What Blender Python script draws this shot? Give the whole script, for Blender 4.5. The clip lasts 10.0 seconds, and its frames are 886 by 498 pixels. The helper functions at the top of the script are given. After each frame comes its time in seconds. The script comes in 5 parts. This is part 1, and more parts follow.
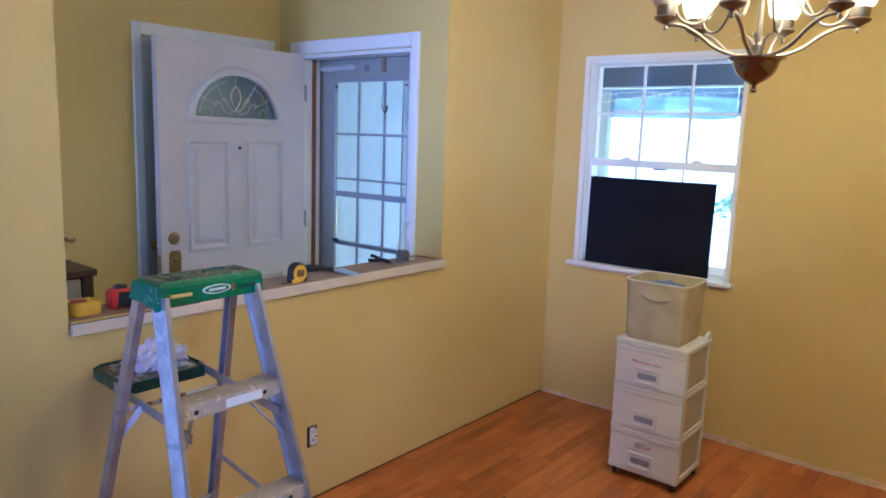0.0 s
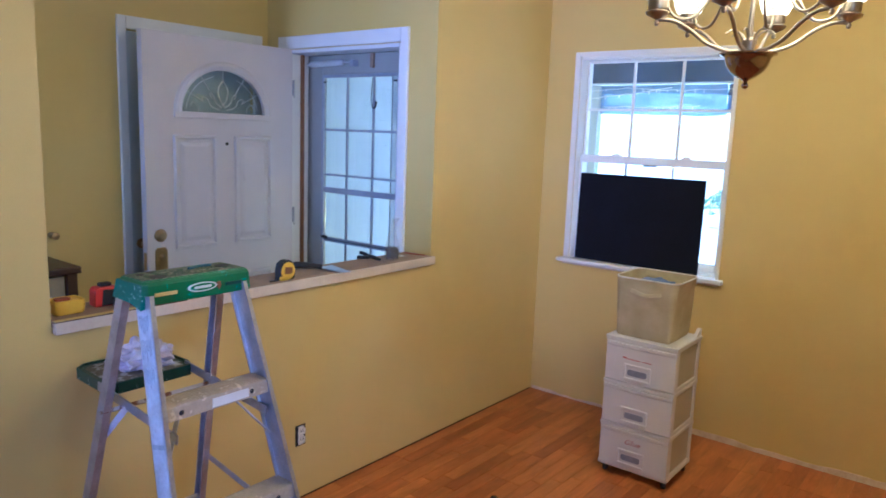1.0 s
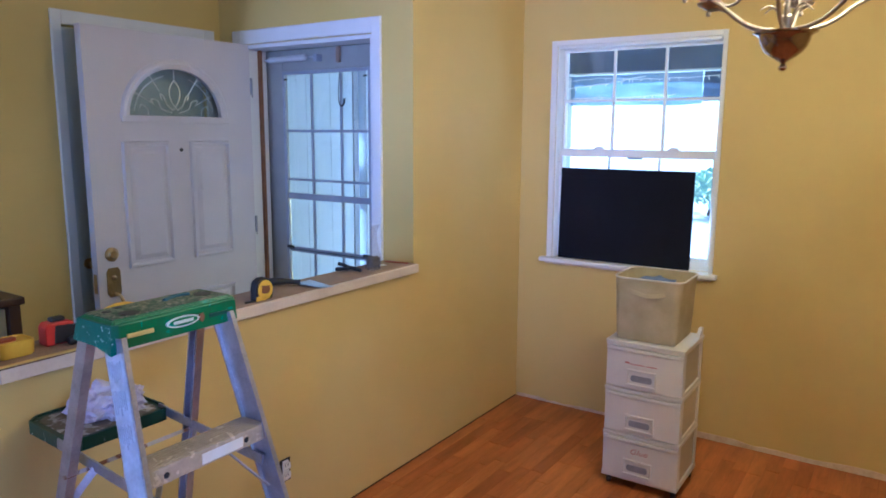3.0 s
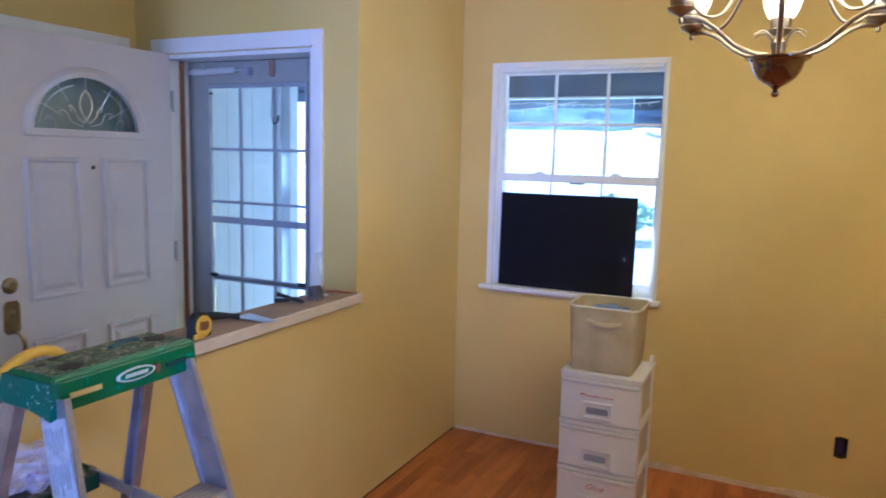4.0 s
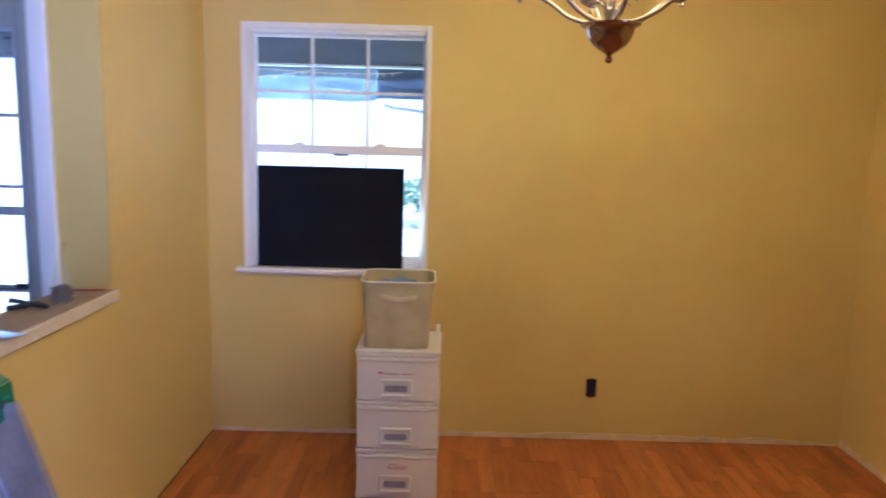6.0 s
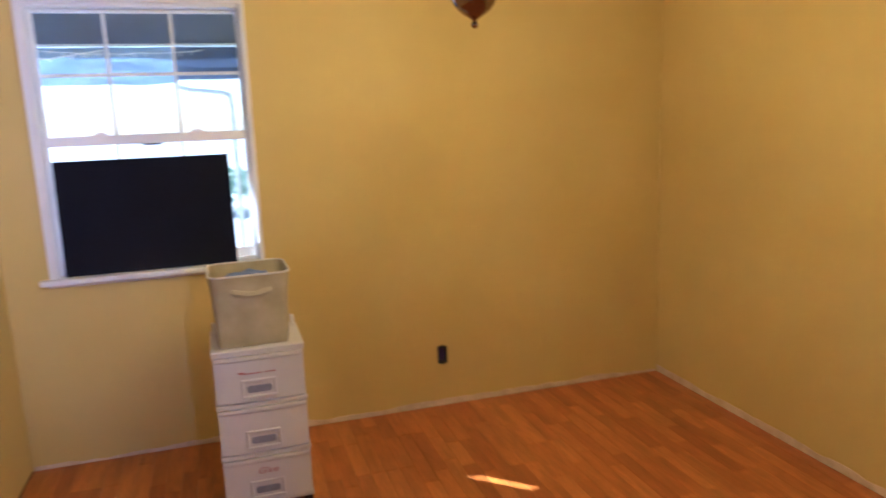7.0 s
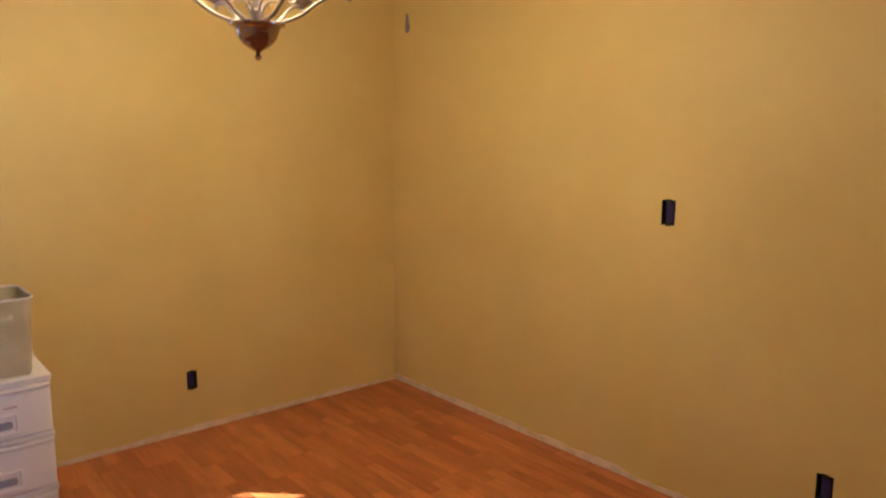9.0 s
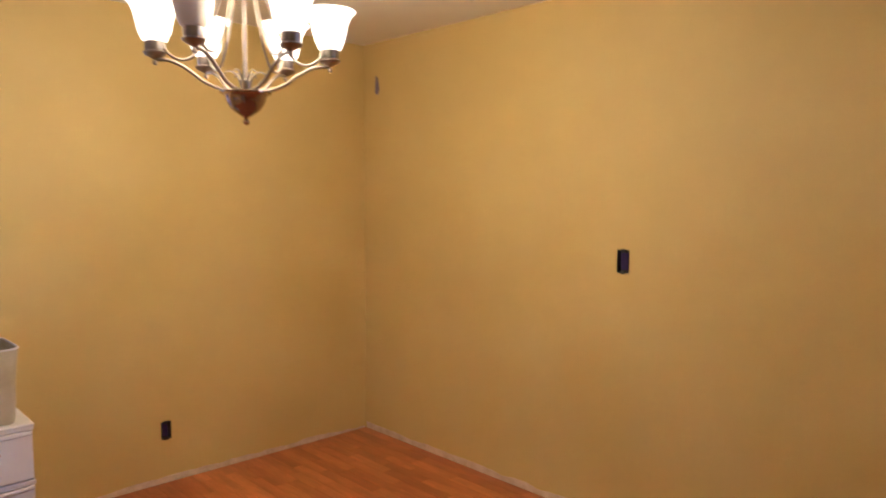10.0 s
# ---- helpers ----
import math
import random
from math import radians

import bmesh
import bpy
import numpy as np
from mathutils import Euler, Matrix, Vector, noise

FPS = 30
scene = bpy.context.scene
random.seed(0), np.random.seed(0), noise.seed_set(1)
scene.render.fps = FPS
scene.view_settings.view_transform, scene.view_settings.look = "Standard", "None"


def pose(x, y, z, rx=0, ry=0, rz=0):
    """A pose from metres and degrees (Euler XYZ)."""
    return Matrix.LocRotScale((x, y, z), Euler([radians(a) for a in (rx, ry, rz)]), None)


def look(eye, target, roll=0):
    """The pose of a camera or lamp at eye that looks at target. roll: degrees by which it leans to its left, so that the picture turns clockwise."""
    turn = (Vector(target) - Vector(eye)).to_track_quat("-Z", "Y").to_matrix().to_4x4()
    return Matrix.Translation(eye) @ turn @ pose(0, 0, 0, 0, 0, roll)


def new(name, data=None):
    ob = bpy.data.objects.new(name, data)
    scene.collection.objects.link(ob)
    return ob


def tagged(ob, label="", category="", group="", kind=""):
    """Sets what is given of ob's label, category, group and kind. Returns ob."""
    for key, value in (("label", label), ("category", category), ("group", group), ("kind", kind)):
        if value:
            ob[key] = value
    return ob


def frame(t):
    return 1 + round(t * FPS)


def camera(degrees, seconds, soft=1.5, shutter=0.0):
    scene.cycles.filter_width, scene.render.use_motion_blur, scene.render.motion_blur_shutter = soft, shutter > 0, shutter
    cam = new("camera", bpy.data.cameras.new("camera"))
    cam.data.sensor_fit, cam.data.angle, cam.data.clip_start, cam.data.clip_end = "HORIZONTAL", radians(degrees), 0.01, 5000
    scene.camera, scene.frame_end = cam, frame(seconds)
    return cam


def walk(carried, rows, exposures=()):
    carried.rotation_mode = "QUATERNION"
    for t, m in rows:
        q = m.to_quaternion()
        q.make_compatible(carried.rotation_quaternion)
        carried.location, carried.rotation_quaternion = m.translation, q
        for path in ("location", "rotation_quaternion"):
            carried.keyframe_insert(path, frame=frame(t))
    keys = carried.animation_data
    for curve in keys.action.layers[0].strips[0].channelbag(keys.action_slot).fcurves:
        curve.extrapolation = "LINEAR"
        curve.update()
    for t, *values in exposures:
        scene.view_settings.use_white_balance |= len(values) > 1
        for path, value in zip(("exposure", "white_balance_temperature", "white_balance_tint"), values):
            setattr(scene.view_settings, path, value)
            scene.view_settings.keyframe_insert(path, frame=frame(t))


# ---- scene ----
cam = camera(64.0, 10.0, soft=1.7, shutter=0.7)
PATH = [
    (0, (0.66, 0.566, 1.602), (-0.588, 2.097, 1.289), 2.0),
    (0.3, (0.651, 0.575, 1.601), (-0.605, 2.095, 1.267), 2.1),
    (0.5, (0.65, 0.57, 1.606), (-0.607, 2.088, 1.266), 2.2),
    (0.8, (0.644, 0.585, 1.598), (-0.602, 2.112, 1.258), 2.1),
    (1, (0.645, 0.584, 1.599), (-0.579, 2.133, 1.278), 2.1),
    (1.3, (0.635, 0.608, 1.605), (-0.581, 2.163, 1.286), 2.1),
    (1.5, (0.63, 0.611, 1.612), (-0.587, 2.161, 1.273), 2.1),
    (1.8, (0.598, 0.624, 1.608), (-0.617, 2.18, 1.284), 2.2),
    (2, (0.576, 0.621, 1.611), (-0.605, 2.208, 1.32), 2.0),
    (2.2, (0.542, 0.65, 1.611), (-0.591, 2.278, 1.348), 0.6),
    (3.3, (0.251, 0.683, 1.584), (-0.813, 2.342, 1.242), 0.9),
    (3.5, (0.192, 0.686, 1.579), (-0.817, 2.383, 1.264), 1.1),
    (3.8, (0.106, 0.727, 1.581), (-0.803, 2.489, 1.324), 0.7),
    (4, (0.056, 0.732, 1.588), (-0.802, 2.52, 1.329), 1.4),
    (4.2, (0.003, 0.734, 1.58), (-0.788, 2.557, 1.345), 1.1),
    (4.5, (-0.076, 0.714, 1.575), (-0.779, 2.565, 1.291), -1.0),
    (4.8, (-0.165, 0.706, 1.568), (-0.725, 2.594, 1.221), -3.2),
    (5, (-0.217, 0.7, 1.562), (-0.657, 2.615, 1.189), -2.6),
    (5.2, (-0.258, 0.71, 1.551), (-0.616, 2.644, 1.191), -0.3),
    (6.3, (-0.467, 0.886, 1.544), (-0.327, 2.859, 1.249), 1.1),
    (6.5, (-0.505, 0.916, 1.546), (-0.265, 2.88, 1.25), 0.8),
    (6.8, (-0.6, 0.936, 1.536), (-0.152, 2.855, 1.194), -1.6),
    (7, (-0.666, 0.936, 1.533), (-0.085, 2.814, 1.166), -2.2),
    (7.3, (-0.714, 0.932, 1.522), (-0.014, 2.764, 1.129), -2.9),
    (7.5, (-0.75, 0.93, 1.52), (0.039, 2.729, 1.145), -1.7),
    (7.8, (-0.77, 0.903, 1.515), (0.176, 2.629, 1.159), -1.5),
    (8, (-0.77, 0.907, 1.513), (0.243, 2.6, 1.181), -0.6),
    (8.3, (-0.816, 0.89, 1.505), (0.247, 2.554, 1.188), -1.0),
    (8.5, (-0.845, 0.877, 1.508), (0.261, 2.507, 1.162), -1.1),
    (8.8, (-0.902, 0.849, 1.522), (0.314, 2.395, 1.158), 0.1),
    (9, (-0.942, 0.83, 1.533), (0.342, 2.333, 1.231), 0.3),
    (9.3, (-0.993, 0.817, 1.536), (0.302, 2.312, 1.241), -1.1),
    (9.5, (-1.036, 0.801, 1.538), (0.281, 2.294, 1.349), -0.7),
    (9.7, (-1.054, 0.763, 1.539), (0.335, 2.189, 1.345), -1.2),
    (10, (-1.082, 0.71, 1.546), (0.287, 2.159, 1.389), 0.1),
]
walk(cam, [(t, look(eye, target, roll)) for t, eye, target, roll in PATH],
     exposures=[(0, 2.61, 3980, 5), (3.5, 2.48, 4010, 6), (4.3, 2.46, 4060, 7), (5.1, 2.45, 4290, 9), (6.3, 2.51, 4440, 10), (7.5, 2.55, 4690, 12), (9, 2.57, 4520, 16), (10, 2.67, 4390, 20)])

# ---- light: world, sun, area lamps in unseen openings ----
SUN_DIR = Vector((0.72, -0.69, -0.85)).normalized()     # the way the light travels
world = bpy.data.worlds.new("daylight")
scene.world = world
world.use_nodes = True
wn = world.node_tree
sky = wn.nodes.new("ShaderNodeTexSky")
sky.sky_type, sky.sun_disc = "NISHITA", False
sky.sun_elevation, sky.sun_rotation = radians(40.4), radians(-46.2)
wn.links.new(sky.outputs[0], wn.nodes["Background"].inputs[0])
wn.nodes["Background"].inputs[1].default_value = 0.053

sun = new("sun", bpy.data.lights.new("sun", "SUN"))
sun.data.energy, sun.data.angle, sun.data.color = 5.0, radians(0.5), (1.0, 0.95, 0.88)
sun.matrix_world = look((-6, 9, 8), Vector((-6, 9, 8)) + SUN_DIR)

# added lamp with no seen source; brightens the north-west corner
rear = bpy.data.lights.new("rear_fill", "AREA")
rear.shape, rear.size, rear.size_y, rear.energy, rear.color = "RECTANGLE", 0.34, 1.9, 2.0, (0.80, 0.70, 1.0)
rear_ob = new("rear_fill", rear)
rear.spread = radians(52)
rear_ob.matrix_world = look((0.26, -1.70, 1.20), (-1.45, 4.4, 1.95))

# added bluish lamp, source unseen, aimed to cool the entry wall
foyer = bpy.data.lights.new("foyer_fill", "AREA")
foyer.shape, foyer.size, foyer.size_y, foyer.energy, foyer.color = "RECTANGLE", 0.9, 1.6, 0.48, (0.44, 0.56, 1.0)
foyer_ob = new("foyer_fill", foyer)
foyer.spread = radians(60)
foyer_ob.matrix_world = look((-2.33, 0.26, 1.10), (-1.90, 3.3, 1.25))

east = bpy.data.lights.new("east_sky", "AREA")
east.shape, east.size, east.size_y, east.energy, east.color = "RECTANGLE", 0.60, 0.95, 0.42, (0.72, 0.79, 1.0)
east_ob = new("east_sky", east)
east.spread = radians(95)
east_ob.matrix_world = look((1.78, 0.85, 1.50), (-2.9, 2.0, 1.25))

BULB_POWER, BULB_COLOR, SHADE_GLOW = 1.5, (1.0, 0.65, 0.25), 0.6

# ---- builders ----
BASE = {}


def link(bm, name, material, smooth=False):
    bmesh.ops.recalc_face_normals(bm, faces=bm.faces)
    me = bpy.data.meshes.new(name)
    bm.to_mesh(me)
    bm.free()
    me.materials.append(material)
    if smooth:
        for p in me.polygons:
            p.use_smooth = True
        me.set_sharp_from_angle(angle=radians(38))
    return me


def thing(name, base, label, category, group=""):
    ob = new(name)
    ob.empty_display_size = 0.05
    ob.location = base
    BASE[ob.name] = Vector(base)
    return tagged(ob, label, category, group)


def part(name, bm, material, parent, label="", smooth=False):
    """One mesh under a thing or a part; bm is in world metres."""
    base = BASE[parent.name]
    bmesh.ops.translate(bm, verts=bm.verts, vec=-base)
    ob = new(name, link(bm, name, material, smooth))
    ob.parent = parent
    BASE[ob.name] = base
    if label:
        ob["label"] = label
    return ob


def solo(name, bm, material, label, category, group="", smooth=False):
    """A thing of one mesh."""
    lo = Vector((min(v.co.x for v in bm.verts) / 2 + max(v.co.x for v in bm.verts) / 2,
                 min(v.co.y for v in bm.verts) / 2 + max(v.co.y for v in bm.verts) / 2,
                 min(v.co.z for v in bm.verts)))
    bmesh.ops.translate(bm, verts=bm.verts, vec=-lo)
    ob = new(name, link(bm, name, material, smooth))
    ob.location = lo
    BASE[ob.name] = lo
    return tagged(ob, label, category, group)


def structure(name, bm, material, label, category, smooth=False):
    ob = new(name, link(bm, name, material, smooth))
    BASE[ob.name] = Vector((0, 0, 0))
    return tagged(ob, label, category, "", "structure")


def box(bm, x0, x1, y0, y1, z0, z1, bevel=0.0, seg=2):
    verts = bmesh.ops.create_cube(bm, size=1.0)["verts"]
    for v in verts:
        v.co = Vector(((x0 + x1) / 2 + v.co.x * (x1 - x0), (y0 + y1) / 2 + v.co.y * (y1 - y0), (z0 + z1) / 2 + v.co.z * (z1 - z0)))
    if bevel:
        edges = {e for v in verts for e in v.link_edges}
        bmesh.ops.bevel(bm, geom=list(edges), offset=bevel, segments=seg, profile=0.5, affect="EDGES")
    return bm


def boxed(*args, **kw):
    return box(bmesh.new(), *args, **kw)


def loft(bm, rings, close=True, caps=True):
    """Skins rings of equal length; a ring is a list of points."""
    rows = [[bm.verts.new(p) for p in ring] for ring in rings]
    n = len(rows[0])
    for a, b in zip(rows, rows[1:]):
        for i in range(n if close else n - 1):
            bm.faces.new((a[i], a[(i + 1) % n], b[(i + 1) % n], b[i]))
    if caps:
        bm.faces.new(rows[0])
        bm.faces.new(rows[-1])
    return bm


def lathe(bm, profile, centre, seg=24, caps=True):
    """profile: (radius, z) from bottom to top, round the upright through centre."""
    c = Vector(centre)
    return loft(bm, [[c + Vector((r * math.cos(2 * math.pi * k / seg), r * math.sin(2 * math.pi * k / seg), z)) for k in range(seg)]
                     for r, z in profile], caps=caps)


def turned(bm, profile, origin, axis, seg=20):
    """A lathe about any axis; profile: (radius, along)."""
    q = Vector(axis).normalized().to_track_quat("Z", "Y")
    o = Vector(origin)
    return loft(bm, [[o + q @ Vector((r * math.cos(2 * math.pi * k / seg), r * math.sin(2 * math.pi * k / seg), a)) for k in range(seg)]
                     for r, a in profile])


def smooth_line(points, per=6):
    """Catmull-Rom through points."""
    p = [Vector(q) for q in points]
    p = [2 * p[0] - p[1]] + p + [2 * p[-1] - p[-2]]
    out = []
    for i in range(1, len(p) - 2):
        for k in range(per):
            t = k / per
            out.append(0.5 * ((2 * p[i]) + (p[i + 1] - p[i - 1]) * t + (2 * p[i - 1] - 5 * p[i] + 4 * p[i + 1] - p[i + 2]) * t * t
                              + (3 * p[i] - p[i - 1] - 3 * p[i + 1] + p[i + 2]) * t ** 3))
    return out + [p[-2]]


def tube(bm, points, radius, seg=8):
    pts = [Vector(p) for p in points]
    rings, side = [], None
    for i, p in enumerate(pts):
        way = (pts[min(i + 1, len(pts) - 1)] - pts[max(i - 1, 0)]).normalized()
        if side is None:
            side = way.orthogonal().normalized()
        side = (side - way * side.dot(way)).normalized()
        up = way.cross(side)
        r = radius(i / (len(pts) - 1)) if callable(radius) else radius
        rings.append([p + r * (math.cos(2 * math.pi * k / seg) * side + math.sin(2 * math.pi * k / seg) * up) for k in range(seg)])
    return loft(bm, rings)


def bar(bm, a, b, wide, deep, across):
    """A straight bar with a rectangular section; across: the way of its width."""
    a, b = Vector(a), Vector(b)
    way = (b - a).normalized()
    u = (Vector(across) - way * Vector(across).dot(way)).normalized()
    v = way.cross(u)
    return loft(bm, [[p + u * sx * wide / 2 + v * sy * deep / 2 for sx, sy in ((-1, -1), (1, -1), (1, 1), (-1, 1))] for p in (a, b)])


def slab(outline, axis, lo, hi, bevel=0.0):
    """A flat outline of (u, v) pairs thickened along an axis: x takes (y, z), y takes (x, z), z takes (x, y)."""
    bm = bmesh.new()
    put = {"x": lambda u, v, w: (w, u, v), "y": lambda u, v, w: (u, w, v), "z": lambda u, v, w: (u, v, w)}[axis]
    loft(bm, [[put(u, v, w) for u, v in outline] for w in (lo, hi)])
    if bevel:
        bmesh.ops.bevel(bm, geom=list(bm.edges), offset=bevel, segments=2, profile=0.5, affect="EDGES")
    return bm


def panel(axis, lo, hi, us, zs, gaps):
    """A wall: the grid of us by zs, thick from lo to hi, without the cells inside a gap (u0, u1, z0, z1)."""
    us = sorted({*us, *(g for q in gaps for g in q[:2])})
    zs = sorted({*zs, *(g for q in gaps for g in q[2:])})
    solid = {(i, j) for i in range(len(us) - 1) for j in range(len(zs) - 1)
             if not any(q[0] <= (us[i] + us[i + 1]) / 2 <= q[1] and q[2] <= (zs[j] + zs[j + 1]) / 2 <= q[3] for q in gaps)}
    bm, made = bmesh.new(), {}

    def v(i, j, k):
        if (i, j, k) not in made:
            w = (lo, hi)[k]
            made[i, j, k] = bm.verts.new((w, us[i], zs[j]) if axis == "x" else (us[i], w, zs[j]))
        return made[i, j, k]

    for i, j in solid:
        for k in (0, 1):
            bm.faces.new([v(i, j, k), v(i + 1, j, k), v(i + 1, j + 1, k), v(i, j + 1, k)])
        for di, dj, a, b in ((-1, 0, (0, 0), (0, 1)), (1, 0, (1, 0), (1, 1)), (0, -1, (0, 0), (1, 0)), (0, 1, (0, 1), (1, 1))):
            if (i + di, j + dj) not in solid:
                bm.faces.new([v(i + a[0], j + a[1], 0), v(i + b[0], j + b[1], 0), v(i + b[0], j + b[1], 1), v(i + a[0], j + a[1], 1)])
    return bm


# ---- materials ----
def material(name, colour, rough=0.5, metal=0.0, second=None, scale=6.0, fine=90.0, bump=0.0, bump_scale=180.0, mottle=0.12, spec=0.5, coat=0.0):
    """A surface with two scales of variation in its colour and a fine relief."""
    m = bpy.data.materials.new(name)
    m.use_nodes = True
    nt = m.node_tree
    b = nt.nodes["Principled BSDF"]
    b.inputs["Roughness"].default_value, b.inputs["Metallic"].default_value = rough, metal
    b.inputs["Specular IOR Level"].default_value, b.inputs["Coat Weight"].default_value = spec, coat
    co = nt.nodes.new("ShaderNodeTexCoord")
    n1, n2 = nt.nodes.new("ShaderNodeTexNoise"), nt.nodes.new("ShaderNodeTexNoise")
    for n, sc, det in ((n1, scale, 4), (n2, fine, 2)):
        n.inputs["Scale"].default_value, n.inputs["Detail"].default_value = sc, det
        nt.links.new(co.outputs["Object"], n.inputs["Vector"])
    ramp = nt.nodes.new("ShaderNodeValToRGB")
    dark = second or tuple(c * (1 - mottle) for c in colour)
    ramp.color_ramp.elements[0].position, ramp.color_ramp.elements[1].position = 0.35, 0.65
    ramp.color_ramp.elements[0].color, ramp.color_ramp.elements[1].color = (*dark, 1), (*colour, 1)
    nt.links.new(n1.outputs["Fac"], ramp.inputs["Fac"])
    mix = nt.nodes.new("ShaderNodeMix")
    mix.data_type, mix.blend_type = "RGBA", "OVERLAY"
    mix.inputs["Factor"].default_value = min(0.5, mottle)
    nt.links.new(ramp.outputs[0], mix.inputs[6])
    nt.links.new(n2.outputs["Fac"], mix.inputs[7])
    nt.links.new(mix.outputs[2], b.inputs["Base Color"])
    rr = nt.nodes.new("ShaderNodeMapRange")
    rr.inputs["To Min"].default_value, rr.inputs["To Max"].default_value = max(0.02, rough - 0.08), min(1, rough + 0.1)
    nt.links.new(n1.outputs["Fac"], rr.inputs["Value"])
    nt.links.new(rr.outputs[0], b.inputs["Roughness"])
    if bump:
        n3, bp = nt.nodes.new("ShaderNodeTexNoise"), nt.nodes.new("ShaderNodeBump")
        n3.inputs["Scale"].default_value, n3.inputs["Detail"].default_value = bump_scale, 3
        nt.links.new(co.outputs["Object"], n3.inputs["Vector"])
        bp.inputs["Strength"].default_value, bp.inputs["Distance"].default_value = bump, 0.002
        nt.links.new(n3.outputs["Fac"], bp.inputs["Height"])
        nt.links.new(bp.outputs[0], b.inputs["Normal"])
    return m


def wood_floor():
    """Glossy red-orange laminate; each strip has a tone of its own and long grain."""
    m = bpy.data.materials.new("laminate_strip")
    m.use_nodes = True
    nt = m.node_tree
    b = nt.nodes["Principled BSDF"]
    info, geo = nt.nodes.new("ShaderNodeObjectInfo"), nt.nodes.new("ShaderNodeNewGeometry")
    co, mp = nt.nodes.new("ShaderNodeTexCoord"), nt.nodes.new("ShaderNodeMapping")
    add = nt.nodes.new("ShaderNodeMath")
    add.operation = "ADD"
    nt.links.new(info.outputs["Random"], add.inputs[0])
    nt.links.new(geo.outputs["Random Per Island"], add.inputs[1])
    fr = nt.nodes.new("ShaderNodeMath")
    fr.operation = "FRACT"
    nt.links.new(add.outputs[0], fr.inputs[0])
    shift = nt.nodes.new("ShaderNodeCombineXYZ")
    big = nt.nodes.new("ShaderNodeMath")
    big.operation, big.inputs[1].default_value = "MULTIPLY", 37.0
    nt.links.new(fr.outputs[0], big.inputs[0])
    nt.links.new(big.outputs[0], shift.inputs[0])
    nt.links.new(big.outputs[0], shift.inputs[2])
    nt.links.new(co.outputs["Object"], mp.inputs["Vector"])
    nt.links.new(shift.outputs[0], mp.inputs["Location"])
    mp.inputs["Scale"].default_value = (1, 0.16, 1)
    grain, cloud = nt.nodes.new("ShaderNodeTexNoise"), nt.nodes.new("ShaderNodeTexNoise")
    grain.inputs["Scale"].default_value, grain.inputs["Detail"].default_value, grain.inputs["Distortion"].default_value = 75.0, 5, 0.6
    cloud.inputs["Scale"].default_value, cloud.inputs["Detail"].default_value = 17.0, 3
    nt.links.new(mp.outputs[0], grain.inputs["Vector"])
    nt.links.new(mp.outputs[0], cloud.inputs["Vector"])
    tone = nt.nodes.new("ShaderNodeValToRGB")
    e = tone.color_ramp.elements
    e[0].position, e[0].color = 0.0, (0.34, 0.092, 0.011, 1)
    e[1].position, e[1].color = 1.0, (0.51, 0.178, 0.026, 1)
    mid = e.new(0.35)
    mid.color = (0.42, 0.130, 0.016, 1)
    nt.links.new(fr.outputs[0], tone.inputs["Fac"])
    g = nt.nodes.new("ShaderNodeMapRange")
    g.inputs["From Min"].default_value, g.inputs["From Max"].default_value = 0.3, 0.7
    g.inputs["To Min"].default_value, g.inputs["To Max"].default_value = 0.84, 1.08
    nt.links.new(grain.outputs["Fac"], g.inputs["Value"])
    c = nt.nodes.new("ShaderNodeMapRange")
    c.inputs["From Min"].default_value, c.inputs["From Max"].default_value = 0.3, 0.7
    c.inputs["To Min"].default_value, c.inputs["To Max"].default_value = 0.72, 1.12
    nt.links.new(cloud.outputs["Fac"], c.inputs["Value"])
    gc = nt.nodes.new("ShaderNodeMath")
    gc.operation = "MULTIPLY"
    nt.links.new(g.outputs[0], gc.inputs[0])
    nt.links.new(c.outputs[0], gc.inputs[1])
    mul = nt.nodes.new("ShaderNodeVectorMath")
    mul.operation = "SCALE"
    nt.links.new(tone.outputs[0], mul.inputs[0])
    nt.links.new(gc.outputs[0], mul.inputs["Scale"])
    nt.links.new(mul.outputs[0], b.inputs["Base Color"])
    b.inputs["Roughness"].default_value, b.inputs["Specular IOR Level"].default_value = 0.33, 0.5
    bp = nt.nodes.new("ShaderNodeBump")
    bp.inputs["Strength"].default_value, bp.inputs["Distance"].default_value = 0.08, 0.001
    nt.links.new(grain.outputs["Fac"], bp.inputs["Height"])
    nt.links.new(bp.outputs[0], b.inputs["Normal"])
    return m


def splattered(name, ground, spots, amount=0.56, rough=0.45, scale=38.0, soft=0.05):
    """A coloured plastic or metal with dried paint splashes."""
    m = material(name, ground, rough, mottle=0.2, scale=9, bump=0.15, bump_scale=60)
    nt = m.node_tree
    b = nt.nodes["Principled BSDF"]
    under = b.inputs["Base Color"].links[0].from_socket
    co, n = nt.nodes.new("ShaderNodeTexCoord"), nt.nodes.new("ShaderNodeTexNoise")
    n.inputs["Scale"].default_value, n.inputs["Detail"].default_value, n.inputs["Distortion"].default_value = scale, 4, 1.2
    nt.links.new(co.outputs["Object"], n.inputs["Vector"])
    st = nt.nodes.new("ShaderNodeMapRange")
    st.inputs["From Min"].default_value, st.inputs["From Max"].default_value = amount, amount + soft
    nt.links.new(n.outputs["Fac"], st.inputs["Value"])
    mix = nt.nodes.new("ShaderNodeMix")
    mix.data_type = "RGBA"
    nt.links.new(st.outputs[0], mix.inputs["Factor"])
    nt.links.new(under, mix.inputs[6])
    mix.inputs[7].default_value = (*spots, 1)
    nt.links.new(mix.outputs[2], b.inputs["Base Color"])
    return m


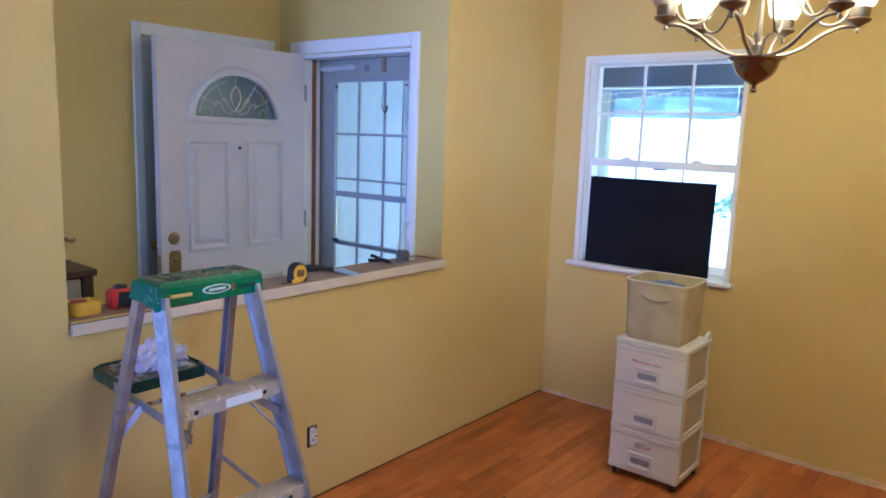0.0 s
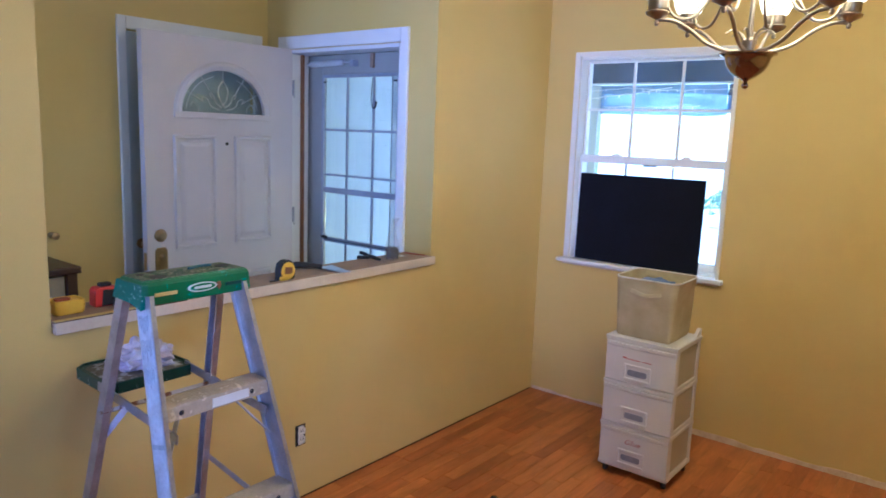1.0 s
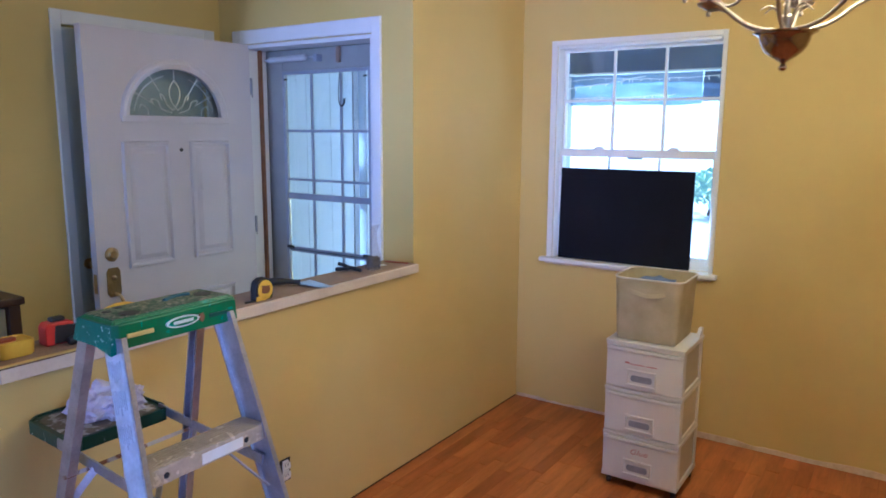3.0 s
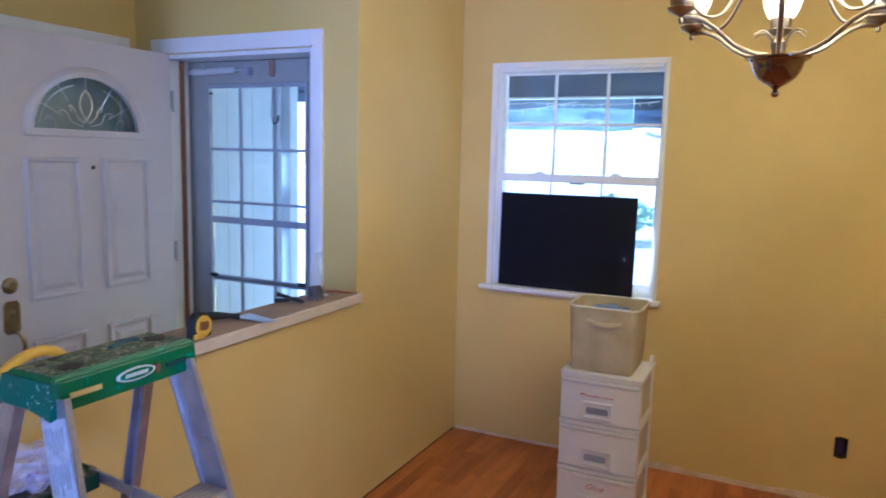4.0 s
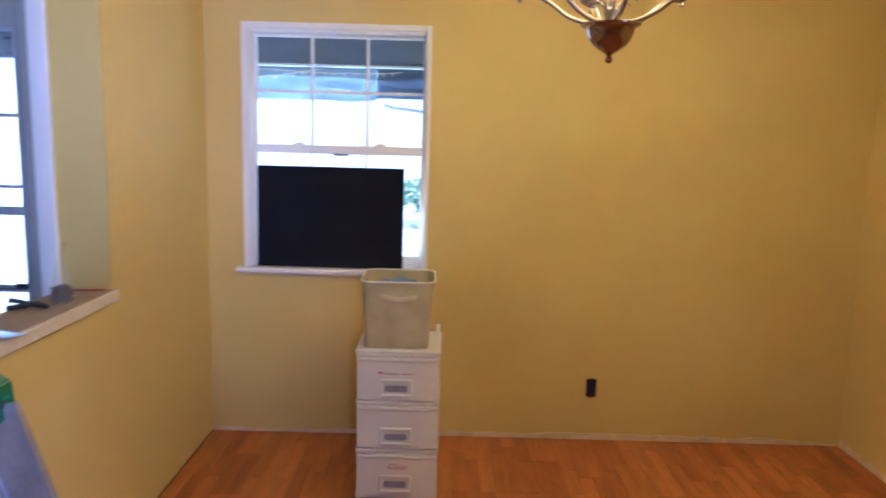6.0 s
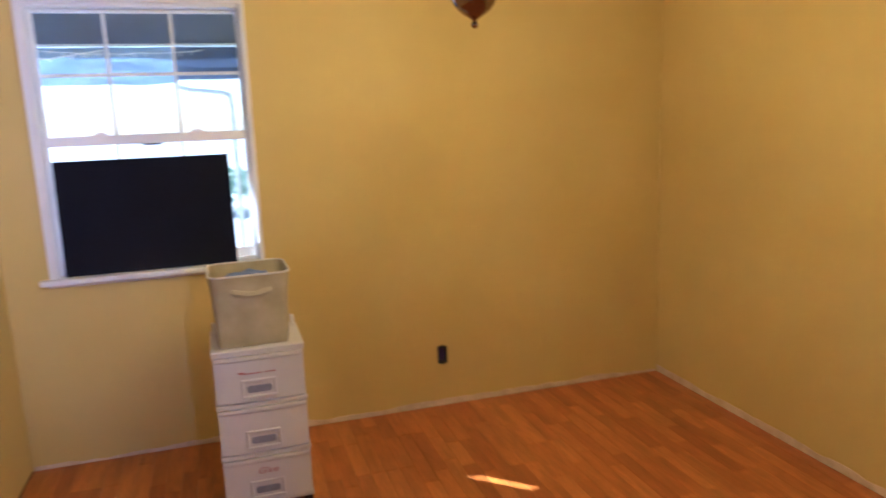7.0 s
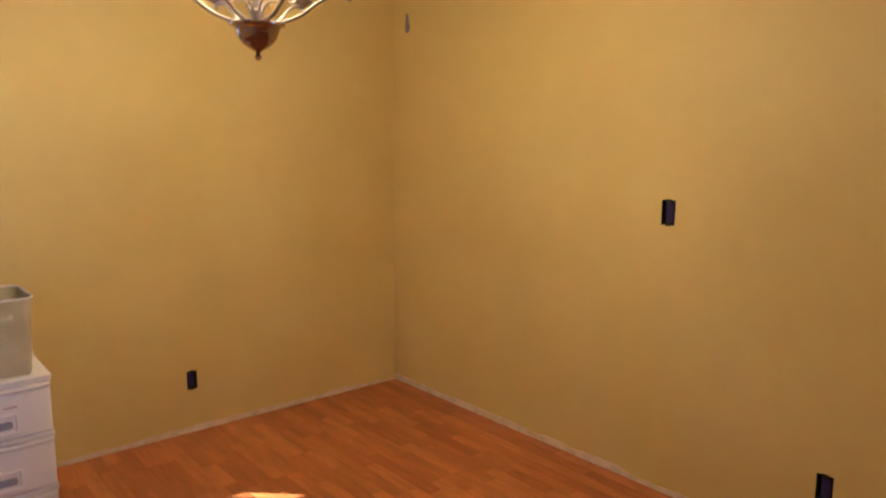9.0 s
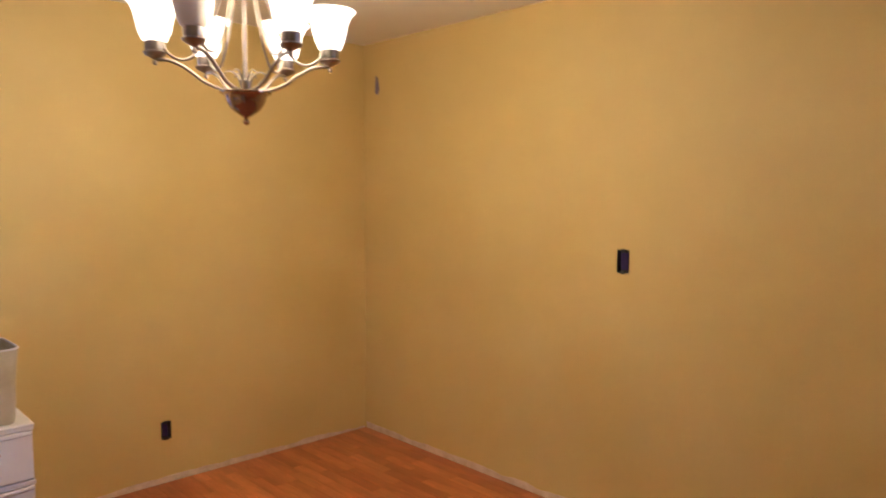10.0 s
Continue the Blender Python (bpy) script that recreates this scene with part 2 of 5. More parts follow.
def glass(name, tint=(0.95, 0.98, 1.0), rough=0.0):
    m = bpy.data.materials.new(name)
    m.use_nodes = True
    b = m.node_tree.nodes["Principled BSDF"]
    b.inputs["Base Color"].default_value = (*tint, 1)
    b.inputs["Transmission Weight"].default_value, b.inputs["Roughness"].default_value, b.inputs["IOR"].default_value = 1.0, rough, 1.45
    return m


def glowing(name, colour, strength):
    m = bpy.data.materials.new(name)
    m.use_nodes = True
    b = m.node_tree.nodes["Principled BSDF"]
    b.inputs["Base Color"].default_value = (0.9, 0.88, 0.84, 1)
    b.inputs["Emission Color"].default_value, b.inputs["Emission Strength"].default_value = (*colour, 1), strength
    b.inputs["Roughness"].default_value = 0.35
    return m


PAINT = material("yellow_wall_paint", (0.632, 0.490, 0.160), 0.55, second=(0.608, 0.460, 0.128), scale=1.6, fine=240, bump=0.22, bump_scale=320, mottle=0.06, spec=0.35)
CEILING = material("ceiling_paint", (0.80, 0.77, 0.72), 0.9, scale=2.0, bump=0.6, bump_scale=120, mottle=0.05)
WHITE = material("white_gloss_paint", (0.80, 0.80, 0.80), 0.35, scale=5, bump=0.08, bump_scale=140, mottle=0.05)
DOORPAINT = material("white_door_enamel", (0.66, 0.62, 0.67), 0.30, scale=4, bump=0.06, bump_scale=160, mottle=0.05)
VINYL = material("white_vinyl", (0.82, 0.83, 0.84), 0.3, scale=6, mottle=0.03)
GREYDOOR = material("grey_blue_door_paint", (0.60, 0.66, 0.70), 0.5, scale=3, bump=0.1, mottle=0.1)
STORM = material("painted_aluminium", (0.35, 0.352, 0.325), 0.42, scale=8, mottle=0.08)
RAW = material("raw_gypsum_strip", (0.74, 0.61, 0.44), 0.9, second=(0.60, 0.47, 0.30), scale=14, bump=0.5, bump_scale=90, mottle=0.3)
MDF = material("raw_fibreboard", (0.34, 0.25, 0.17), 0.7, second=(0.27, 0.19, 0.13), scale=7, bump=0.2, mottle=0.2)
CREAM = material("cream_primed_trim", (0.68, 0.585, 0.45), 0.5, scale=7, bump=0.1, mottle=0.12)
FLOOR = wood_floor()
UNDER = material("dark_joint", (0.07, 0.025, 0.008), 0.6, scale=20, mottle=0.2)
ALU = material("scuffed_aluminium", (0.53, 0.54, 0.60), 0.36, 0.8, second=(0.39, 0.40, 0.46), scale=16, fine=140, bump=0.12, bump_scale=70, mottle=0.2)
ALUPAINT = splattered("aluminium_with_paint_drips", (0.48, 0.405, 0.295), (0.66, 0.58, 0.44), 0.60, 0.45, 26)
GREEN = splattered("green_plastic_with_drips", (0.012, 0.15, 0.045), (0.02, 0.26, 0.20), 0.62, 0.4, 30)
GREENTOP = splattered("green_plastic_crusted_with_paint", (0.060, 0.115, 0.060), (0.36, 0.33, 0.25), 0.46, 0.7, 62, 0.22)
GREENEND = splattered("green_plastic_with_teal_splashes", (0.012, 0.13, 0.085), (0.55, 0.66, 0.62), 0.62, 0.5, 70)
TRAY = splattered("dark_green_plastic_with_splashes", (0.010, 0.060, 0.040), (0.52, 0.54, 0.52), 0.66, 0.4, 34)
TRAYTOP = splattered("shelf_crust_of_paint", (0.20, 0.175, 0.13), (0.50, 0.50, 0.47), 0.52, 0.7, 30, 0.10)
SMEAR = material("dark_blue_paint", (0.03, 0.11, 0.15), 0.5, scale=40, mottle=0.3)
RAG = material("paint_stained_white_rag", (0.66, 0.62, 0.76), 0.95, second=(0.46, 0.43, 0.55), scale=30, bump=0.8, bump_scale=60, mottle=0.2)
LABEL = material("pale_grey_sticker", (0.50, 0.56, 0.64), 0.32, scale=22, bump=0.5, bump_scale=70, mottle=0.25)
LABELINK = material("grey_sticker_print", (0.34, 0.39, 0.47), 0.6, scale=30, mottle=0.2)
OVAL = material("white_badge", (0.66, 0.72, 0.66), 0.5, scale=40, mottle=0.15)
RUSTY = splattered("aluminium_with_brown_stain", (0.42, 0.40, 0.40), (0.16, 0.06, 0.025), 0.47, 0.5, 9, 0.08)
BRASS = material("worn_brass", (0.44, 0.32, 0.15), 0.3, 0.95, scale=20, mottle=0.2)
DARKMETAL = material("dark_metal", (0.05, 0.05, 0.055), 0.45, 0.7, scale=30, mottle=0.2)
BRONZE = material("brushed_nickel", (0.38, 0.33, 0.285), 0.32, 1.0, scale=18, mottle=0.1)
BOWL = material("dark_brushed_nickel", (0.40, 0.30, 0.26), 0.13, 1.0, scale=18, mottle=0.15)
SHADE = glowing("lit_frosted_glass", (1.0, 0.70, 0.34), SHADE_GLOW)
DEAD = material("unlit_frosted_glass", (0.80, 0.74, 0.64), 0.4, scale=8, mottle=0.05)
PLASTIC = material("cream_white_plastic", (0.67, 0.635, 0.59), 0.35, scale=6, mottle=0.04, bump=0.03)
PLASTICSIDE = material("translucent_drawer_plastic", (0.46, 0.41, 0.31), 0.4, scale=6, mottle=0.06)
GREYGAP = material("grey_recess", (0.17, 0.16, 0.16), 0.6, scale=20, mottle=0.2)
# grey that holds the shade of the drawer pull slots
PULLGREY = material("blue_grey_recess", (0.27, 0.27, 0.31), 0.6, scale=20, mottle=0.2)
BLACK = material("black_rubber", (0.018, 0.018, 0.02), 0.55, scale=30, mottle=0.3)
REDINK = material("faded_red_ink", (0.45, 0.12, 0.09), 0.6, scale=60, mottle=0.2)
CLOTH = material("beige_bin_cloth", (0.50, 0.43, 0.25), 0.9, second=(0.40, 0.335, 0.18), scale=9, fine=420, bump=0.6, bump_scale=520, mottle=0.18)
CLOTHRIM = material("pale_cloth_binding", (0.70, 0.66, 0.55), 0.9, scale=30, bump=0.4, bump_scale=400, mottle=0.1)
BLUECLOTH = material("blue_cloth", (0.16, 0.22, 0.42), 0.9, scale=30, bump=0.5, mottle=0.2)
BOARD = material("matt_black_board", (0.009, 0.010, 0.018), 0.8, scale=5, bump=0.1, mottle=0.2, spec=0.12)
YELLOW = material("yellow_plastic", (0.80, 0.52, 0.03), 0.4, scale=20, mottle=0.1)
RED = material("red_plastic", (0.55, 0.03, 0.02), 0.4, scale=20, mottle=0.1)
STEEL = material("putty_knife_steel", (0.62, 0.66, 0.74), 0.3, 0.9, scale=25, mottle=0.15)
BAGGIE = material("clear_plastic_bag", (0.85, 0.88, 0.92), 0.45, spec=0.2, scale=30, mottle=0.05)
BAGGIE.node_tree.nodes["Principled BSDF"].inputs["Alpha"].default_value = 0.13
SCREWS = material("brown_screws", (0.055, 0.030, 0.021), 0.6, 0.1, scale=120, mottle=0.4)
PAPER = material("white_paper", (0.75, 0.75, 0.72), 0.9, scale=20, mottle=0.05)
PENCIL = material("red_brown_pencil", (0.36, 0.08, 0.04), 0.5, scale=20, mottle=0.15)
WALNUT = material("dark_walnut", (0.055, 0.024, 0.016), 0.45, second=(0.035, 0.015, 0.01), scale=12, mottle=0.2)
DRAWERGREY = material("grey_drawer_front", (0.34, 0.32, 0.28), 0.6, scale=8, mottle=0.1)
PANE = glass("clear_glass")
LEADED = glass("textured_glass", (0.66, 0.69, 0.62), 0.12)
CAME = material("bright_lead_came", (0.72, 0.73, 0.70), 0.3, 0.85, scale=30, mottle=0.1)
SIDING = material("white_painted_siding", (0.58, 0.64, 0.69), 0.6, scale=3, bump=0.2, mottle=0.08)
GREYTRIM = material("weathered_grey_trim", (0.36, 0.38, 0.44), 0.6, scale=8, mottle=0.15)
BEAM = material("dark_stained_beam", (0.14, 0.17, 0.26), 0.7, scale=5, bump=0.3, mottle=0.25)
ROOFING = material("porch_roof_boards", (0.20, 0.20, 0.21), 0.8, scale=5, mottle=0.2)
TARP = material("blue_plastic_sheet", (0.37, 0.45, 0.55), 0.4, second=(0.29, 0.37, 0.47), scale=7, bump=0.3, bump_scale=18, mottle=0.25)
GLINT = material("white_wire_plastic", (0.92, 0.94, 0.95), 0.3, scale=20, mottle=0.1)
CONCRETE = material("pale_concrete", (0.30, 0.295, 0.285), 0.85, second=(0.26, 0.255, 0.245), scale=3, bump=0.4, mottle=0.15)
LEAF = material("pale_garden_leaf", (0.40, 0.50, 0.36), 0.6, second=(0.30, 0.41, 0.27), scale=15, mottle=0.3)
BARK = material("bark", (0.12, 0.085, 0.06), 0.9, scale=20, bump=0.6, mottle=0.3)
DEVICE = material("purple_painted_switch", (0.045, 0.030, 0.11), 0.65, scale=40, mottle=0.2, spec=0.15)
IVORY = material("ivory_outlet", (0.72, 0.68, 0.58), 0.4, scale=30, mottle=0.06)
TUBEWHITE = material("white_closer_tube", (0.52, 0.53, 0.55), 0.3, scale=20, mottle=0.05)
HANGER = material("dull_lilac_metal", (0.24, 0.20, 0.26), 0.5, 0.3, scale=30, mottle=0.2)
RAWWOOD = material("bare_brown_wood", (0.22, 0.10, 0.04), 0.6, scale=18, mottle=0.25)
# darker copy of the sheet material, with shade put into its colour
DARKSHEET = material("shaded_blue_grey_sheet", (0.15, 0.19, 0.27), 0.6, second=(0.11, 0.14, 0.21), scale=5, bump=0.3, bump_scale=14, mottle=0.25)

# ---- the setting ----
A, B, C, TOP = -1.608, 4.40, 1.705, 2.48          # west, north and east wall faces; ceiling height
SOUTH, FW, FS, E = -1.75, -2.92, 0.2, 3.335       # rear wall; foyer's west and south walls; entry wall face

wall_west = structure("wall_west", panel("x", A - 0.13, A, (SOUTH, B), (0, TOP), [(1.50, E, 0.945, TOP)]), PAINT,
                      "yellow painted wall with a wide cut-out above a ledge", "wall")
wall_north = structure("wall_north", panel("y", B, B + 0.15, (A - 0.13, C + 0.13), (0, TOP),
                       [(-1.395, -0.515, 0.872, 2.072), (0.353, 0.407, 0.236, 0.333)]), PAINT,
                       "yellow painted wall with one window", "wall")
wall_east = structure("wall_east", panel("x", C, C + 0.13, (SOUTH, B), (0, TOP),
                      [(2.440, 2.505, 1.185, 1.292), (1.742, 1.802, 0.230, 0.332), (0.50, 1.20, 0.98, 2.02)]), PAINT,
                      "plain yellow painted wall with bare switch boxes", "wall")
# the gap is added out of view to hold the rear lamp
wall_south = structure("wall_south", panel("y", SOUTH - 0.13, SOUTH, (A - 0.13, C + 0.13), (0, TOP), [(0.08, 0.44, 0.15, 2.20)]), PAINT,
                       "yellow painted rear wall with a narrow unseen opening added for a lamp", "wall")
wall_entry = structure("wall_entry", panel("y", E, E + 0.14, (FW - 0.13, A - 0.13), (0, TOP), [(-2.735, -1.838, 0, 2.047)]), PAINT,
                       "yellow painted entry wall with a doorway", "wall")
wall_foyer = structure("wall_foyer", panel("x", FW - 0.13, FW, (FS, E), (0, TOP), [(2.455, 3.22, 0, 2.06)]), PAINT,
                       "yellow painted foyer wall with a closet doorway", "wall")
# end wall out of view; its opening is added for the foyer lamp
wall_foyer_south = structure("wall_foyer_south", panel("y", FS - 0.13, FS, (FW - 0.13, A - 0.13), (0, TOP), [(-2.80, -1.86, 0.25, 2.25)]), PAINT, "yellow foyer end wall with an unseen opening added for a lamp", "wall")
structure("wall_closet", panel("x", FW - 0.75, FW - 0.65, (2.3, 3.4), (0, TOP), []), PAINT, "back wall of the closet", "wall")
# added blocker, never in view: sets where the rear light ends on the north wall
structure("wall_light_cut", boxed(0.0, C, -0.42, -0.30, 0, TOP), PAINT, "unseen yellow wall added behind the walk to cut off the rear light", "wall")
structure("ceiling", boxed(FW - 0.13, C + 0.13, SOUTH - 0.13, B + 0.15, TOP, TOP + 0.12), CEILING, "white textured ceiling", "ceiling")
floor = structure("floor", boxed(FW - 0.8, C + 0.13, SOUTH - 0.13, B + 0.02, -0.12, -0.004), UNDER, "laid laminate strip floor", "floor")

# dark gap under the west wall, and the bare strips where skirting is still missing
def ragged(along, wall, u0, u1, seed, high, step=0.035):
    rng = random.Random(seed)
    bm, n = bmesh.new(), int((u1 - u0) / step)
    rows = []
    h = high
    for i in range(n + 1):
        u = u0 + (u1 - u0) * i / n
        h = max(high * 0.35, min(high * 1.5, h + rng.uniform(-0.28, 0.28) * high))
        t = 0.003
        pts = ((u, wall - t, 0.001), (u, wall - t, h), (u, wall + 0.001, h + 0.001), (u, wall + 0.001, 0.001)) if along == "x" else \
              ((wall - t, u, 0.001), (wall - t, u, h), (wall + 0.001, u, h + 0.001), (wall + 0.001, u, 0.001))
        rows.append(pts)
    return loft(bm, rows)


structure("baseboard_gap_north", ragged("x", B, A + 0.01, C - 0.01, 3, 0.023), RAW, "ragged unpainted strip of drywall above the floor", "trim")
structure("baseboard_gap_east", ragged("y", C, SOUTH, B - 0.01, 5, 0.026), RAW, "ragged unpainted strip of drywall above the floor", "trim")
structure("baseboard_gap_west", boxed(A - 0.002, A + 0.003, 1.5, B - 0.01, 0, 0.006), UNDER, "dark gap below the drywall", "trim")
structure("baseboard_foyer", boxed(FW, FW + 0.012, FS, 2.407, 0, 0.09, bevel=0.003), WHITE, "white foyer skirting board", "baseboard")

# ledge on the half wall
ledge = thing("ledge", (A, 2.4, 0.945), "raw fibreboard ledge with a cream front trim on the half wall", "ledge")
ledge["kind"] = "structure"
part("board", boxed(A - 0.165, A + 0.012, 1.502, E - 0.003, 0.962, 0.985, bevel=0.003), MDF, ledge, "bare brown fibreboard top")
part("front_trim", boxed(A + 0.001, A + 0.024, 1.502, E + 0.012, 0.942, 0.982, bevel=0.003), CREAM, ledge, "cream painted front strip")
part("painted_edge", boxed(A + 0.004, A + 0.020, 1.502, 2.02, 0.9822, 0.9862, bevel=0.001), PAINT, ledge, "yellow paint slopped on the trim edge")
part("joint", boxed(A + 0.013, A + 0.0235, 1.502, 1.95, 0.9795, 0.9826), UNDER, ledge, "dark open joint")
part("rear_trim", boxed(A - 0.152, A - 0.131, 1.502, E - 0.003, 0.925, 0.960, bevel=0.003), CREAM, ledge, "cream painted rear strip")


# ---- window in the north wall ----
def sash(name, x0, x1, z0, z1, y, stile, rails, win, cols, rows, bar_w):
    bm = bmesh.new()
    box(bm, x0, x0 + stile, y, y + 0.03, z0, z1, 0.003)
    box(bm, x1 - stile, x1, y, y + 0.03, z0, z1, 0.003)
    box(bm, x0 + stile, x1 - stile, y + 0.001, y + 0.029, z0, z0 + rails[0], 0.003)
    box(bm, x0 + stile, x1 - stile, y + 0.001, y + 0.029, z1 - rails[1], z1, 0.003)
    s = part(name, bm, VINYL, win, "white vinyl sash")
    gx0, gx1, gz0, gz1 = x0 + stile, x1 - stile, z0 + rails[0], z1 - rails[1]
    for i in range(1, cols):
        x = gx0 + (gx1 - gx0) * i / cols
        part("muntin", boxed(x - bar_w / 2, x + bar_w / 2, y + 0.006, y + 0.024, gz0, gz1, bevel=0.002), VINYL, s)
    for i in range(1, rows):
        z = gz0 + (gz1 - gz0) * i / rows
        part("muntin", boxed(gx0, gx1, y + 0.007, y + 0.023, z - bar_w / 2, z + bar_w / 2, bevel=0.002), VINYL, s)
    p = part("pane", boxed(gx0 - 0.004, gx1 + 0.004, y + 0.013, y + 0.017, gz0 - 0.004, gz1 + 0.004), PANE, s, "clear window glass")
    p.visible_shadow = False
    return s


window = thing("window_1", (-0.955, B, 0.885), "white vinyl double-hung window with muntins in the upper sash", "window")
window["kind"] = "structure"
bm = bmesh.new()
box(bm, -1.425, -1.393, B - 0.014, B + 0.002, 0.886, 2.094, 0.003)
box(bm, -0.517, -0.496, B - 0.014, B + 0.002, 0.886, 2.094, 0.003)
box(bm, -1.3925, -0.5175, B - 0.013, B + 0.002, 2.066, 2.094, 0.003)
part("casing", bm, WHITE, window, "narrow white painted casing")
bm = bmesh.new()
box(bm, -1.394, -1.386, B + 0.003, B + 0.145, 0.886, 2.071, 0.003)
box(bm, -0.525, -0.516, B + 0.045, B + 0.145, 0.886, 2.071, 0.003)
box(bm, -0.520, -0.516, B + 0.003, B + 0.0445, 0.886, 2.071, 0.001)
box(bm, -1.3855, -0.5255, B + 0.003, B + 0.145, 2.052, 2.071, 0.003)
box(bm, -1.3855, -0.5255, B + 0.05, B + 0.145, 0.886, 0.905, 0.003)
part("frame", bm, VINYL, window, "white vinyl frame")
sash("upper_sash", -1.385, -0.526, 1.470, 2.051, B + 0.0765, 0.011, (0.036, 0.014), window, 3, 2, 0.014)
low = sash("lower_sash", -1.385, -0.526, 0.906, 1.506, B + 0.045, 0.014, (0.045, 0.042), window, 3, 1, 0.010)
for x in (-1.155, -0.745):
    bm = bmesh.new()
    loft(bm, [[(x + dx, B + 0.045 + dy, 1.506 + h * 0.014) for dx, dy in ((-w, 0.003), (w, 0.003), (w, 0.027), (-w, 0.027))] for h, w in ((0, 0.034), (0.6, 0.020), (1, 0.012))])
    part("sash_lock", bm, VINYL, low)
part("vent_latch", boxed(-0.985, -0.905, B + 0.040, B + 0.0455, 1.456, 1.4645), DARKMETAL, low, "small dark vent latch")
part("sill", boxed(-1.463, -0.472, B - 0.036, B + 0.049, 0.860, 0.885, bevel=0.006), WHITE, window, "white painted window stool")
part("apron", boxed(-1.435, -0.500, B - 0.010, B + 0.001, 0.846, 0.8595, bevel=0.003), CREAM, window, "thin cream apron strip")

# small side window in the east wall
side = thing("window_2", (C, 0.85, 0.98), "plain white side window letting in daylight", "window")
side["kind"] = "structure"
bm = bmesh.new()
box(bm, C - 0.012, C + 0.002, 0.455, 0.502, 0.935, 2.065, 0.003)
box(bm, C - 0.012, C + 0.002, 1.198, 1.245, 0.935, 2.065, 0.003)
box(bm, C - 0.011, C + 0.002, 0.5025, 1.1975, 2.018, 2.065, 0.003)
box(bm, C - 0.030, C + 0.002, 0.5025, 1.1975, 0.945, 0.982, 0.003)
part("casing", bm, WHITE, side, "white painted casing")

# black board standing in the window
bm = bmesh.new()
loft(bm, [[(x, yy, zz) for x, yy, zz in ((x, B + 0.018, 0.886), (x, B + 0.030, 0.886), (x, B + 0.0425, 1.400), (x, B + 0.0315, 1.4005))] for x in (-1.364, -0.621)])
bmesh.ops.bevel(bm, geom=list(bm.edges), offset=0.0015, segments=1, affect="EDGES")
solo("black_board", bm, BOARD, "matt black board leaning in the window on its sill", "board")


# ---- doorway, front door and storm door ----
doorway = thing("door_1", (-2.29, E, 0), "white cased front doorway with painted jambs", "doorway")
doorway["kind"] = "structure"
bm = bmesh.new()
box(bm, -2.800, -2.737, E - 0.018, E, 0, 2.1195, 0.004)
box(bm, -1.836, -1.785, E - 0.018, E, 0, 2.1195, 0.004)
box(bm, -2.7365, -1.8365, E - 0.018, E, 2.049, 2.1195, 0.004)
part("casing", bm, WHITE, doorway, "white painted casing")
bm = bmesh.new()
box(bm, -2.7345, -2.712, E + 0.001, E + 0.139, 0, 2.046, 0.002)
box(bm, -1.861, -1.8385, E + 0.001, E + 0.139, 0, 2.046, 0.002)
box(bm, -2.7115, -1.8615, E + 0.001, E + 0.139, 2.026, 2.046, 0.002)
jamb = part("jamb", bm, WHITE, doorway, "white jamb")
part("weatherstrip", boxed(-2.711, -2.692, E + 0.076, E + 0.092, 0.02, 2.025), RAWWOOD, doorway, "bare brown wood stop")
for z in (0.55, 1.03, 1.78):
    part("screw", turned(bmesh.new(), [(0.004, 0), (0.004, 0.003)], (-2.7118, E + 0.030, z), (1, 0, 0), 8), DARKMETAL, jamb)
bm = bmesh.new()
box(bm, -2.83, -2.737, E + 0.142, E + 0.19, 0, 2.12, 0.004)
box(bm, -1.848, -1.77, E + 0.142, E + 0.19, 0, 2.12, 0.004)
box(bm, -2.7365, -1.8485, E + 0.142, E + 0.19, 2.028, 2.12, 0.004)
part("outer_frame", bm, STORM, doorway, "grey outer frame of the storm door")
part("threshold", boxed(-2.711, -1.862, E + 0.002, E + 0.150, 0.0, 0.022, bevel=0.004), STORM, doorway, "metal threshold")

# the leaf stands open at right angles to its doorway
DY0, DY1, DX = 2.420, 3.340, -2.698           # latch edge, hinge edge, visible face
door = thing("front_door", (DX - 0.022, 2.88, 0.012), "open white front door with a leaded fan light and raised panels", "door")
leaf = bmesh.new()
CY, CZ, RY, RZ = 2.882, 1.658, 0.266, 0.238   # fan light: middle of its base and half axes
ARC = [(CY + RY * math.cos(math.pi * k / 28), CZ + RZ * math.sin(math.pi * k / 28)) for k in range(29)]

# body of the leaf: bands below, above and beside the arch, cut as strips that follow it
ys = [DY0] + [p[0] for p in reversed(ARC)] + [DY1]
arch = {round(p[0], 6): p[1] for p in ARC}
for x in (DX, DX - 0.044):
    lower = [leaf.verts.new((x, y, 0.012)) for y in ys]
    base_row = [leaf.verts.new((x, y, CZ)) for y in ys]
    arch_row = [leaf.verts.new((x, y, max(CZ, arch.get(round(y, 6), CZ)))) for y in ys]
    top_row = [leaf.verts.new((x, y, 2.046)) for y in ys]
    for k in range(len(ys) - 1):
        leaf.faces.new((lower[k], lower[k + 1], base_row[k + 1], base_row[k]))
        leaf.faces.new((arch_row[k], arch_row[k + 1], top_row[k + 1], top_row[k]))
box(leaf, DX - 0.0435, DX - 0.0005, DY0 - 0.0005, DY0 + 0.001, 0.012, 2.046)
box(leaf, DX - 0.0435, DX - 0.0005, DY1 - 0.001, DY1 + 0.0005, 0.012, 2.046)
box(leaf, DX - 0.0435, DX - 0.0005, DY0, DY1, 2.045, 2.0465)
box(leaf, DX - 0.0435, DX - 0.0005, DY0, DY1, 0.0115, 0.013)
leaf_ob = part("leaf", leaf, DOORPAINT, door, "white enamelled steel leaf")


